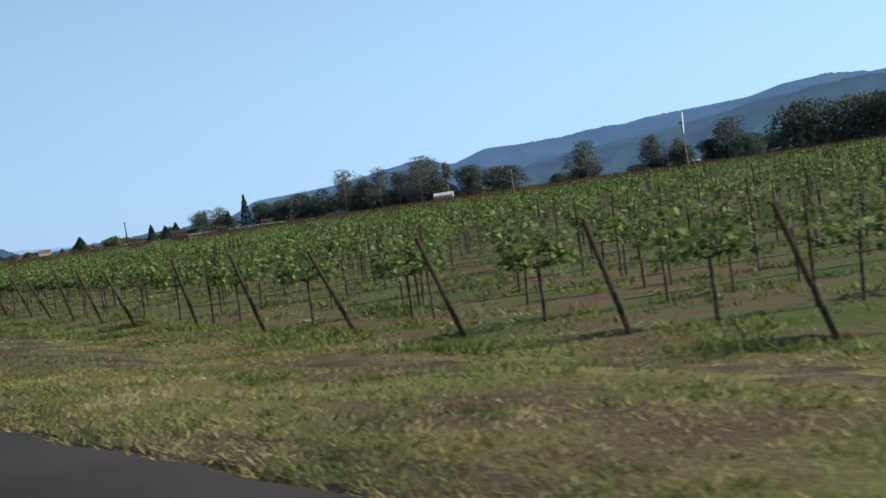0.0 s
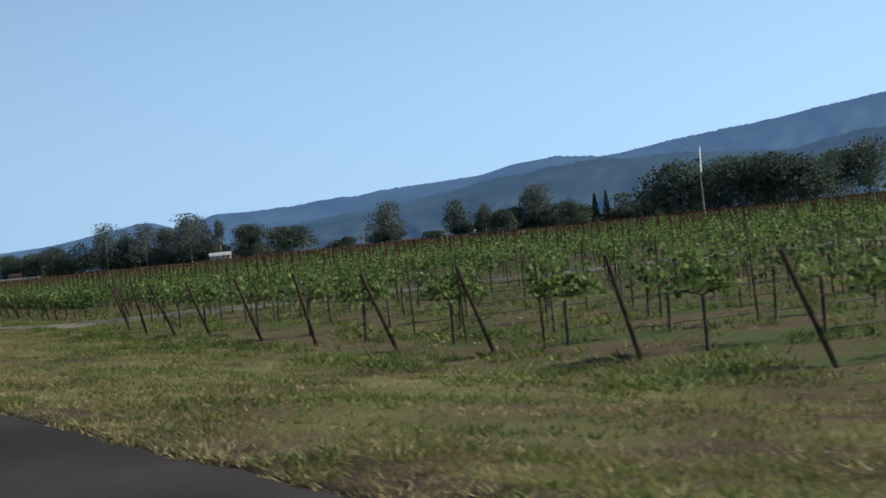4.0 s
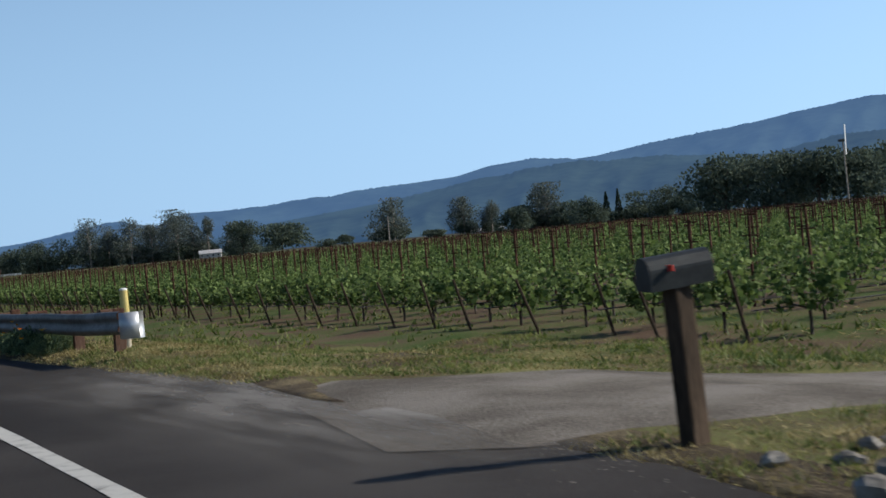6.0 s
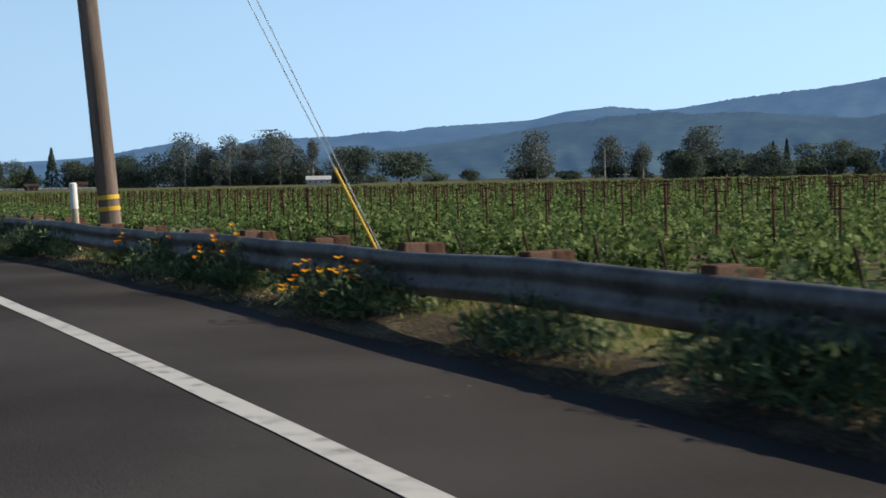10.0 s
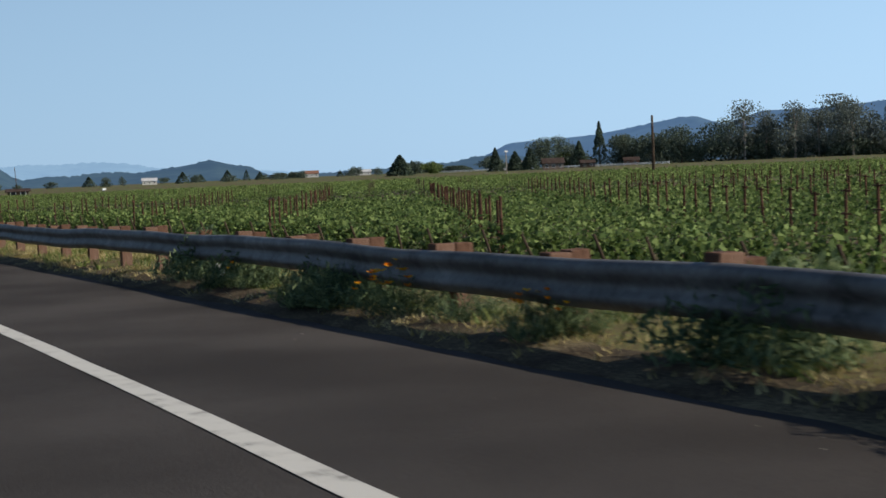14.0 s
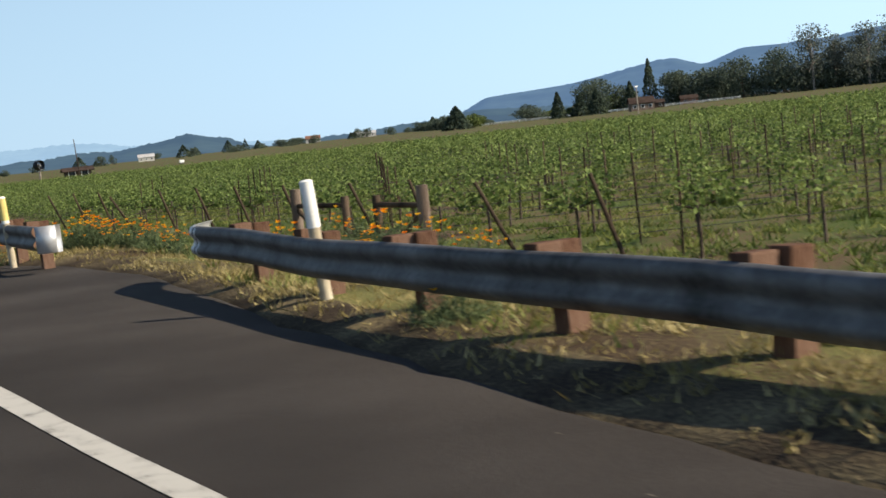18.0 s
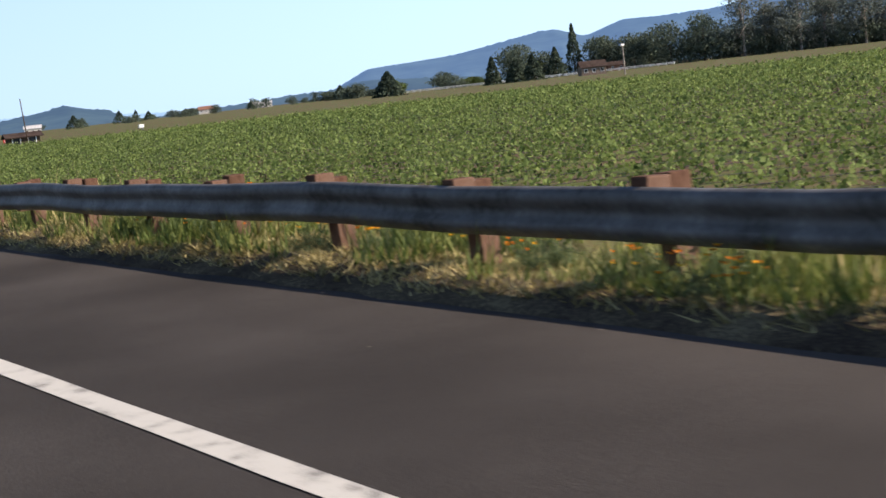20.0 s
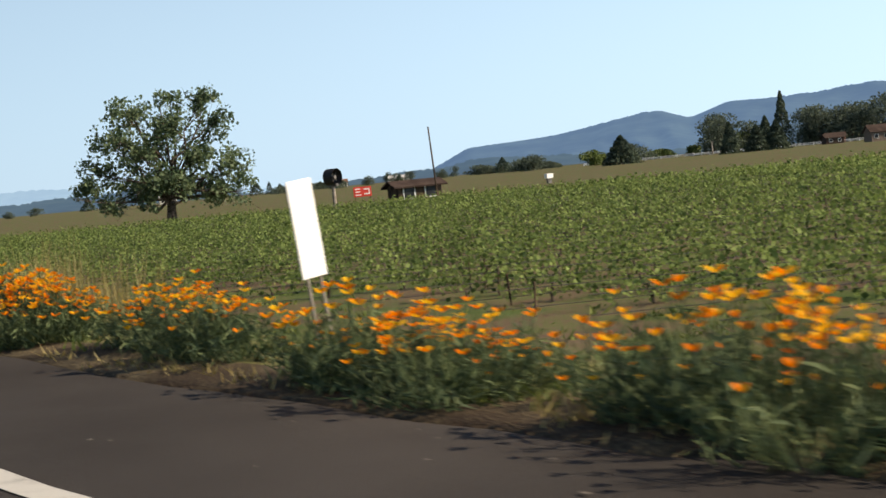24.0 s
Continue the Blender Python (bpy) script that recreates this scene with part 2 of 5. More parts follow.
# ---- materials ----
def material(name, colours, scale=3.0, rough=0.8, metal=0.0, bump=0.0, fine=40.0, detail=4.0, island=0.0, through_light=0.0, spread=(0.35, 0.65), fine_mix=0.35, stretch=None):
    """Noise at two scales between the colours, with fine relief; island: how much single pieces differ in tone."""
    m = bpy.data.materials.new(name)
    m.use_nodes = True
    nt = m.node_tree
    N, L = nt.nodes, nt.links
    bs = N["Principled BSDF"]
    bs.inputs["Roughness"].default_value, bs.inputs["Metallic"].default_value = rough, metal
    bs.inputs["Specular IOR Level"].default_value = 0.3 if rough < 0.9 else 0.06
    tc = N.new("ShaderNodeTexCoord")
    src = tc.outputs["Object"]
    if stretch:
        mp = N.new("ShaderNodeMapping")
        mp.inputs["Scale"].default_value = stretch
        L.new(src, mp.inputs["Vector"])
        src = mp.outputs[0]
    n1, n2, ramp = N.new("ShaderNodeTexNoise"), N.new("ShaderNodeTexNoise"), N.new("ShaderNodeValToRGB")
    n1.inputs["Scale"].default_value, n1.inputs["Detail"].default_value = scale, detail
    n2.inputs["Scale"].default_value, n2.inputs["Detail"].default_value = fine, 3.0
    for n in (n1, n2):
        L.new(src, n.inputs["Vector"])
    el = ramp.color_ramp.elements
    while len(el) < len(colours):
        el.new(0.5)
    for i, c in enumerate(colours):
        el[i].position = spread[0] + (spread[1] - spread[0]) * i / max(1, len(colours) - 1)
        el[i].color = (*c, 1)
    mix = N.new("ShaderNodeMath")
    mix.operation = "MULTIPLY_ADD"
    mix.inputs[1].default_value, mix.inputs[2].default_value = fine_mix, -fine_mix / 2
    L.new(n2.outputs["Fac"], mix.inputs[0])
    add = N.new("ShaderNodeMath")
    add.operation = "ADD"
    L.new(n1.outputs["Fac"], add.inputs[0])
    L.new(mix.outputs[0], add.inputs[1])
    value = add.outputs[0]
    if island:
        geo, isl, add2 = N.new("ShaderNodeNewGeometry"), N.new("ShaderNodeMath"), N.new("ShaderNodeMath")
        isl.operation, add2.operation = "MULTIPLY_ADD", "ADD"
        isl.inputs[1].default_value, isl.inputs[2].default_value = island, -island / 2
        L.new(geo.outputs["Random Per Island"], isl.inputs[0])
        L.new(value, add2.inputs[0])
        L.new(isl.outputs[0], add2.inputs[1])
        value = add2.outputs[0]
    L.new(value, ramp.inputs["Fac"])
    L.new(ramp.outputs["Color"], bs.inputs["Base Color"])
    if bump:
        bp = N.new("ShaderNodeBump")
        bp.inputs["Strength"].default_value, bp.inputs["Distance"].default_value = bump, 0.02
        L.new(n2.outputs["Fac"], bp.inputs["Height"])
        L.new(bp.outputs[0], bs.inputs["Normal"])
    if through_light:
        tr, ms = N.new("ShaderNodeBsdfTranslucent"), N.new("ShaderNodeMixShader")
        ms.inputs[0].default_value = through_light
        L.new(ramp.outputs["Color"], tr.inputs["Color"])
        L.new(bs.outputs[0], ms.inputs[1])
        L.new(tr.outputs[0], ms.inputs[2])
        L.new(ms.outputs[0], N["Material Output"].inputs["Surface"])
    return m


ASPHALT = material("asphalt", [(0.034, 0.0302, 0.0275), (0.0485, 0.0433, 0.0395), (0.066, 0.059, 0.054)], 0.35, 0.92, bump=0.5, fine=110.0, fine_mix=0.6)
PAINT = material("road_paint", [(0.2, 0.19, 0.17), (0.42, 0.4, 0.36), (0.5, 0.48, 0.43)], 6.0, 0.75, bump=0.2, fine=120.0, spread=(0.28, 0.5))
VERGE = material("verge_soil", [(0.06, 0.04, 0.028), (0.125, 0.092, 0.052), (0.12, 0.138, 0.042), (0.27, 0.22, 0.095)], 0.45, 0.95, bump=1.0, fine=34.0, detail=9.0, spread=(0.3, 0.75), fine_mix=0.9)
SHOULDER = material("shoulder_soil", [(0.045, 0.033, 0.024), (0.09, 0.07, 0.045), (0.2, 0.16, 0.09)], 1.5, 0.95, bump=1.0, fine=40.0, detail=9.0, spread=(0.3, 0.75), fine_mix=0.9)
TILTH = material("vineyard_soil", [(0.1, 0.064, 0.044), (0.14, 0.1, 0.062), (0.085, 0.108, 0.034), (0.06, 0.092, 0.025)], 0.6, 0.95, bump=1.0, fine=26.0, detail=9.0, spread=(0.3, 0.7), fine_mix=0.9)
FARLAND = material("far_land", [(0.055, 0.042, 0.03), (0.07, 0.056, 0.039), (0.05, 0.057, 0.031)], 0.012, 0.95, fine=0.6, spread=(0.4, 0.62))
GRAVEL = material("gravel_drive", [(0.105, 0.09, 0.072), (0.17, 0.148, 0.122), (0.235, 0.21, 0.178)], 0.7, 0.95, bump=0.8, fine=45.0, fine_mix=0.7)
STEEL = material("weathered_steel", [(0.06, 0.056, 0.052), (0.112, 0.107, 0.102), (0.142, 0.137, 0.132), (0.2, 0.193, 0.186)], 2.6, 0.6, metal=0.4, bump=0.15, fine=22.0, detail=7.0, spread=(0.3, 0.7), fine_mix=0.5)
BRIGHT_STEEL = material("new_steel", [(0.45, 0.46, 0.47), (0.6, 0.6, 0.6)], 3.0, 0.45, metal=0.5, fine=30.0)
BROWN_WOOD = material("treated_timber", [(0.08, 0.04, 0.025), (0.13, 0.072, 0.048), (0.18, 0.11, 0.078)], 3.0, 0.9, bump=0.6, fine=60.0, stretch=(1, 1, 0.25))
DARK_WOOD = material("weathered_wood", [(0.03, 0.024, 0.018), (0.07, 0.05, 0.035), (0.12, 0.085, 0.06)], 3.0, 0.9, bump=0.6, fine=50.0, stretch=(1, 1, 0.2))
POLE_WOOD = material("pole_wood", [(0.1, 0.07, 0.052), (0.16, 0.118, 0.09), (0.22, 0.17, 0.135)], 2.0, 0.85, bump=0.5, fine=45.0, stretch=(3, 3, 0.25))
RUST = material("rusty_stake", [(0.045, 0.024, 0.017), (0.078, 0.039, 0.027), (0.12, 0.062, 0.042)], 4.0, 0.9, fine=40.0)
WHITE = material("white_paint", [(0.66, 0.64, 0.58), (0.78, 0.76, 0.7), (0.82, 0.8, 0.76)], 4.0, 0.6, fine=40.0)
WEATHERED = material("weathered_plastic", [(0.3, 0.24, 0.16), (0.46, 0.39, 0.28), (0.58, 0.52, 0.41)], 3.0, 0.7, fine=30.0, stretch=(1, 1, 0.4))
SIGN_WHITE = material("sign_sheet", [(0.72, 0.72, 0.7), (0.82, 0.82, 0.8)], 3.0, 0.45, fine=40.0)
YELLOW = material("yellow_sheet", [(0.55, 0.3, 0.02), (0.7, 0.42, 0.03)], 3.0, 0.5)
PALE_YELLOW = material("faded_yellow_band", [(0.55, 0.42, 0.13), (0.7, 0.56, 0.2)], 3.0, 0.6)
BLACK = material("black_paint", [(0.012, 0.012, 0.013), (0.025, 0.025, 0.026)], 5.0, 0.55)
RED = material("red_paint", [(0.5, 0.03, 0.02), (0.62, 0.06, 0.04)], 3.0, 0.5)
STONE = material("field_stone", [(0.14, 0.125, 0.105), (0.23, 0.21, 0.18), (0.32, 0.295, 0.26)], 3.0, 0.9, bump=0.6, fine=20.0)
WIRE = material("wire", [(0.06, 0.055, 0.05), (0.1, 0.095, 0.09)], 6.0, 0.6, metal=0.4)
PALE_WIRE = material("galvanised_wire", [(0.3, 0.3, 0.3), (0.45, 0.45, 0.45)], 6.0, 0.5, metal=0.3)
VINE_LEAF = material("vine_leaf", [(0.05, 0.082, 0.022), (0.098, 0.15, 0.036), (0.2, 0.262, 0.078)], 0.7, 0.8, fine=6.0, island=0.5, through_light=0.36)
YOUNG_LEAF = material("young_vine_leaf", [(0.065, 0.102, 0.026), (0.125, 0.18, 0.045), (0.225, 0.29, 0.086)], 0.7, 0.8, fine=6.0, island=0.45, through_light=0.38)
LOW_LEAF = material("low_vine_leaf", [(0.076, 0.11, 0.029), (0.137, 0.193, 0.05), (0.222, 0.286, 0.085)], 0.7, 0.8, fine=6.0, island=0.3, through_light=0.42)
TAG = material("orange_tag", [(0.72, 0.13, 0.06), (0.82, 0.22, 0.12)], 6.0, 0.6, fine=30.0)
BARK = material("bark", [(0.045, 0.033, 0.025), (0.09, 0.07, 0.055), (0.14, 0.115, 0.095)], 5.0, 0.95, bump=0.6, fine=40.0)
PALE_BARK = material("pale_bark", [(0.2, 0.17, 0.14), (0.35, 0.31, 0.27)], 2.0, 0.9, fine=20.0)
# gum and dark leaf tones lifted and blued to stand in for haze
GUM_LEAF = material("gum_leaf", [(0.09, 0.108, 0.096), (0.125, 0.146, 0.126), (0.16, 0.178, 0.148)], 0.15, 0.95, fine=2.0, island=0.08, through_light=0.35)
DARK_LEAF = material("dark_leaf", [(0.066, 0.088, 0.07), (0.092, 0.118, 0.088), (0.122, 0.148, 0.104)], 0.15, 0.95, fine=2.0, island=0.08, through_light=0.35)
NEEDLE = material("needle", [(0.042, 0.06, 0.046), (0.068, 0.092, 0.064), (0.1, 0.125, 0.08)], 0.2, 0.95, fine=2.0, island=0.12, through_light=0.25)
OAK_LEAF = material("oak_leaf", [(0.062, 0.098, 0.05), (0.095, 0.14, 0.068), (0.145, 0.19, 0.095)], 0.4, 0.6, fine=4.0, island=0.25, through_light=0.35)
BUSH_LEAF = material("light_leaf", [(0.06, 0.09, 0.02), (0.11, 0.15, 0.035), (0.16, 0.2, 0.06)], 0.2, 0.6, fine=2.0, island=0.4, through_light=0.25)
GRASS = material("green_grass", [(0.075, 0.11, 0.023), (0.14, 0.182, 0.04), (0.235, 0.255, 0.07)], 0.5, 0.6, fine=6.0, island=0.45, through_light=0.38)
STRAW = material("dry_grass", [(0.2, 0.16, 0.055), (0.32, 0.26, 0.1), (0.46, 0.38, 0.18)], 0.6, 0.7, fine=6.0, island=0.5, through_light=0.3)
POPPY_LEAF = material("poppy_leaf", [(0.05, 0.08, 0.038), (0.098, 0.142, 0.062), (0.185, 0.23, 0.1)], 1.0, 0.7, fine=8.0, island=0.45, through_light=0.32)
POPPY = material("poppy_petal", [(0.88, 0.22, 0.005), (0.95, 0.36, 0.009), (0.97, 0.52, 0.022)], 2.0, 0.55, fine=6.0, island=0.6, through_light=0.45)
PLASTER = material("pale_wall", [(0.42, 0.4, 0.36), (0.55, 0.53, 0.48)], 0.6, 0.85, fine=6.0)
ROOF = material("brown_roof", [(0.04, 0.028, 0.023), (0.07, 0.05, 0.042)], 0.8, 0.9, fine=8.0)
PALE_ROOF = material("pale_roof", [(0.38, 0.37, 0.36), (0.52, 0.51, 0.5)], 0.8, 0.7, fine=6.0)
CLAY_ROOF = material("clay_roof", [(0.17, 0.085, 0.06), (0.25, 0.135, 0.095)], 0.8, 0.9, fine=8.0)
GLASS_DARK = material("dark_glass", [(0.015, 0.017, 0.02), (0.03, 0.033, 0.036)], 2.0, 0.15)


def distance_material(name, colour, haze_glow, amount):
    """Wooded slopes kilometres off, their haze put in as an emissive colour."""
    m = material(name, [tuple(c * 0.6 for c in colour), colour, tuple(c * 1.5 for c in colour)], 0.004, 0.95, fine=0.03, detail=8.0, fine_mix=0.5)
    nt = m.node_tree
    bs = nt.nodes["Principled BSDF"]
    # the slopes glow blue to imitate lit air; no real haze is built
    bs.inputs["Emission Color"].default_value = (*haze_glow, 1)
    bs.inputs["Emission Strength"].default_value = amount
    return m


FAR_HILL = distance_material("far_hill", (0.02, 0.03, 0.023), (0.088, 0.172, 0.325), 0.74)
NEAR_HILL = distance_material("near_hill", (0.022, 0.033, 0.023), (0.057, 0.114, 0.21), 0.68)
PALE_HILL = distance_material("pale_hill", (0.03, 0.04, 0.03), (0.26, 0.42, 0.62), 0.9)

# ---- ground, one sheet to the horizon ----
def bare_earth(s, u):
    """Long patches of dug-over soil in the first stretch of verge."""
    s, u = np.asarray(s, float), np.asarray(u, float)
    wave = np.sin(s * 0.31 + 1.3 * np.sin(u * 0.9)) + 0.8 * np.sin(s * 0.13 + u * 1.1 + 2.0) + 0.5 * np.sin(s * 0.83 - u * 2.3)
    band = np.interp(u, [1.4, 2.6, 5.2, 6.6], [-2.0, 0.35, 0.35, -2.0]) + np.interp(s, [4, 16, 66, 84], [-2.5, 0, 0, -2.5])
    dug = 4.6 * np.exp(-((s - 48.0) / 3.4) ** 2 - ((u - 1.95) / 1.5) ** 2)
    return wave + band + dug > 0.35


DRIVE = radians(121)
dv = np.array([math.sin(DRIVE), math.cos(DRIVE)])
dn = np.array([-dv[1], dv[0]])
p0 = line(137.6, 4.1)[:2]
rows_s = np.concatenate([[-4700, -2500, -1200, -500, -220, -100, -50], np.arange(-30, 575, 0.8), [600, 660, 780, 1100, 1900, 3200, 4900]])
ra = asphalt_edge(rows_s)
steps = np.concatenate([[-0.05, 0.0, 0.12, 0.3, 0.5, 0.75], np.linspace(1.05, 8.2, 16)])
lat_grid = np.concatenate([
    np.broadcast_to(np.array([-4700, -2400, -900, -300, -90, -40, -20, -14, -10.5, -9.3, -9.2, -3.0]), (len(rows_s), 12)),
    ra[:, None] + steps[None],
    np.broadcast_to(np.array([14.5, 18, 24, 34, 50, 80, 130, 210, 330, 520, 900, 1600, 2900, 4700]), (len(rows_s), 14))], 1)
sg = np.broadcast_to(rows_s[:, None], lat_grid.shape)
zg = ground_z(sg, lat_grid)
u = lat_grid - ra[:, None]
V = line(sg.ravel(), lat_grid.ravel(), zg.ravel())
off = V[:, :2] - p0
V[:, 2] -= 0.12 * ((np.abs(off @ dn) < np.interp(off @ dv, [0.3, 3, 6, 12], [2.3, 1.8, 1.5, 1.2])) & (off @ dv > 0.2) & (off @ dv < 262))
nr, nc = lat_grid.shape
idx = np.arange(nr * nc).reshape(nr, nc)
F = np.stack([idx[:-1, :-1], idx[:-1, 1:], idx[1:, 1:], idx[1:, :-1]], -1)
band = np.zeros(F.shape[:2], np.int32)
band[:, 12:29] = 0
band[:, 11:16] = 3
band[:, 29:44] = 1
band[:, :8] = 2
band[:, 44:] = 2
mid_u = (u[:-1, :-1] + u[1:, 1:]) / 2
band[(band == 0) & bare_earth((sg[:-1, :-1] + sg[1:, 1:]) / 2, mid_u)] = 3
ground_me = mesh_np("ground", V, F.reshape(-1, 4))
for m in (VERGE, TILTH, FARLAND, SHOULDER):
    ground_me.materials.append(m)
ground_me.polygons.foreach_set("material_index", band.ravel())
part("ground", ground_me, [], None, "grassy verge, vineyard soil and far fields, one sheet to the horizon", True, category="ground", kind="structure")

# ---- road ----
rs = np.concatenate([[-4600, -1500, -500, -150], np.arange(-60, 600, 0.5), [640, 800, 1500, 4600]])
edge = asphalt_edge(rs) + 0.03 * RNG.normal(size=len(rs))
lat_r = np.stack([np.full(len(rs), -9.3), np.full(len(rs), -5.5), np.full(len(rs), -2.0), np.full(len(rs), 1.5), edge_line(rs), edge - 0.12, edge], 1)
zr = np.array([-0.02, 0.0, 0.0, 0.0, 0.0, -0.004, -0.035]) + lift(rs[:, None], lat_r)
zr = np.where((np.abs(rs - 137.6) < 4.5)[:, None], np.maximum(zr, -0.006), zr)
V = line(np.broadcast_to(rs[:, None], lat_r.shape).ravel(), lat_r.ravel(), zr.ravel())
idx = np.arange(lat_r.size).reshape(lat_r.shape)
F = np.stack([idx[:-1, :-1], idx[:-1, 1:], idx[1:, 1:], idx[1:, :-1]], -1).reshape(-1, 4)
part("road", mesh_np("road", V, F), ASPHALT, None, "two-lane grey asphalt road with a worn edge", True, category="road", kind="structure")


def stripe(name, s0, s1, lat_of, width, label, step=1.0):
    ss = np.arange(s0, s1 + 0.01, step)
    ll = lat_of(ss)
    zz = lift(ss, ll)
    wob = 0.004 * RNG.normal(size=(2, len(ss)))
    a, b = line(ss, ll - width / 2 + wob[0], zz + 0.005), line(ss, ll + width / 2 + wob[1], zz + 0.005)
    V = np.concatenate([a, b])
    i = np.arange(len(ss) - 1)
    F = np.stack([i, i + len(ss), i + len(ss) + 1, i + 1], 1)
    part(name, mesh_np(name, V, F), PAINT if "white" in label else YELLOW, None, label, category="road marking", kind="structure")


stripe("road_edge_line", -60, 600, edge_line, 0.15, "solid white painted edge line, slightly worn")
stripe("road_centre_line", -60, 600, lambda s: np.full(len(s), -1.95), 0.1, "solid yellow painted centre line")
stripe("road_centre_line", -60, 600, lambda s: np.full(len(s), -2.2), 0.1, "solid yellow painted centre line")
stripe("road_edge_line", -60, 600, lambda s: np.full(len(s), -6.0), 0.15, "solid white painted edge line, slightly worn")

# ---- farm drive ----
run = np.concatenate([[-0.3, 0.0, 0.4, 0.9, 1.6, 2.5, 3.6], np.arange(5, 60, 1.5), [80, 120, 180, 260]])
half = np.interp(run, [-0.3, 0.5, 3, 6, 12], [2.3, 2.9, 2.5, 2.1, 1.8])
cols = np.linspace(-1, 1, 9)
xy = p0 + run[:, None, None] * dv + (cols[None, :, None] * half[:, None, None]) * dn
fine_s = np.arange(100, 180, 0.25)
fine_p = line(fine_s, 0.0)[:, :2]
near_k = np.argmin(((xy[:, :, None, :] - fine_p) ** 2).sum(-1), -1)
ps, hd2 = fine_s[near_k], np.interp(fine_s[near_k], LS, hg)
off = xy - fine_p[near_k]
plat = off[..., 0] * np.cos(hd2) - off[..., 1] * np.sin(hd2)
zz = np.where(plat > 13, field(ps), ground_z(ps, plat)) + 0.035 - 0.06 * (np.abs(cols[None]) > 0.9) + 0.008 * RNG.normal(size=plat.shape)
zz = np.where(plat < asphalt_edge(ps) + 0.25, 0.006, zz)
V = np.concatenate([xy, zz[..., None]], -1).reshape(-1, 3)
idx = np.arange(V.shape[0]).reshape(len(run), 9)
F = np.stack([idx[:-1, :-1], idx[:-1, 1:], idx[1:, 1:], idx[1:, :-1]], -1).reshape(-1, 4)
part("farm_drive", mesh_np("farm_drive", V, F), GRAVEL, None, "pale gravel farm drive between two vineyards", True, category="drive", kind="structure")


# ---- hills ----
MID = np.array([60.0, 260.0])


def ridge(name, mat, radius, nodes, depth, seed, label, grain=1.0):
    az = np.arange(nodes[0][0], nodes[-1][0], 0.09)
    top = np.interp(az, [n[0] for n in nodes], [n[1] for n in nodes])
    soft = np.convolve(np.pad(top, 2, "edge"), np.ones(5) / 5, "valid")
    rng = np.random.default_rng(seed)
    trees = rng.normal(size=len(az)) * 1.1 * grain + np.interp(az, az[::9], rng.normal(size=len(az[::9])) * 1.8 * grain) + np.interp(az, az[::31], rng.normal(size=len(az[::31])) * 3.0 * grain)
    k = np.linspace(0, 1, 15)
    phase = rng.uniform(0, 6.3, 6)
    fold = sum(np.sin(np.radians(az)[:, None] * f + phase[i] + k[None] * g) for i, (f, g) in enumerate(((40, 3), (75, -5), (110, 9), (150, -12), (190, 14), (23, 2)))) / 6
    spur = sum(np.abs(np.sin(np.radians(az)[:, None] * f + phase[i] + 1.5 * np.sin(k[None] * g))) for i, (f, g) in enumerate(((55, 2), (95, -3), (140, 4)))) / 3 - 0.6
    fold = fold + 1.6 * spur
    h = -6 + (np.maximum(soft, -5)[:, None] + 6) * k[None] ** 0.9 * (1 + 0.22 * fold * (1 - k[None])) + np.maximum(trees[:, None], -2) * k[None] ** 20 * np.clip((soft[:, None] + 4) / 20, 0, 1)
    r = radius - depth * (1 - k[None]) + depth * 0.13 * fold * (1 - k[None] ** 4)
    a = np.radians(az)[:, None]
    V = np.stack([MID[0] + r * np.sin(a), MID[1] + r * np.cos(a), h], -1).reshape(-1, 3)
    idx = np.arange(len(az) * 15).reshape(len(az), 15)
    F = np.stack([idx[:-1, :-1], idx[1:, :-1], idx[1:, 1:], idx[:-1, 1:]], -1).reshape(-1, 4)
    part(name, mesh_np(name, V, F), mat, None, label, True, category="hills", kind="structure")


# ridges carry their haze as emission, paler the farther they stand
ridge("backdrop_hills", FAR_HILL, 4550, ((25, -4), (27.2, 22), (28.4, 74), (30, 80), (31.6, 87), (33.8, 113), (35.4, 131), (36.5, 100), (37.9, 137), (41.1, 130), (43.2, 143), (45.6, 164), (48.5, 176), (49.8, 200), (51.5, 210), (53.3, 192), (56, 222), (58.8, 240), (61.3, 268), (64.5, 298), (66.5, 286), (75, 330), (95, 300), (130, 180), (170, 120)), 1100, 3, "long wooded mountain ridge with painted blue haze")
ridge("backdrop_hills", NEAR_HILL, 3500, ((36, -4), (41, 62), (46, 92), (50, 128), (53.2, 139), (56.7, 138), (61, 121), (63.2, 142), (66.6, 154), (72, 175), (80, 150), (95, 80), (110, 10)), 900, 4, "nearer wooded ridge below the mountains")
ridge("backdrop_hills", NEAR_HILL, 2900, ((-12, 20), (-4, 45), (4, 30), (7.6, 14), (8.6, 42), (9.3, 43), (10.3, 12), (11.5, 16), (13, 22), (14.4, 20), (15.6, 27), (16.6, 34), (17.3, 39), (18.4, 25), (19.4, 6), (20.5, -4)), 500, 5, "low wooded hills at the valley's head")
ridge("backdrop_hills", PALE_HILL, 4650, ((-60, 60), (-20, 70), (0, 50), (7, 56), (10, 66), (12.2, 60), (13.8, 58), (15.2, 40), (18, 30), (21, 10), (26, -4)), 500, 6, "pale far hills with painted haze")
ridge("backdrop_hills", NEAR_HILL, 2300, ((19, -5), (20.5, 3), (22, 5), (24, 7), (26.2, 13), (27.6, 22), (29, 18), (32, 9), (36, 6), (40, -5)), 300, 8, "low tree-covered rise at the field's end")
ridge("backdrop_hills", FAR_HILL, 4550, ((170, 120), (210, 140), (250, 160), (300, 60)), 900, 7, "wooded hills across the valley")


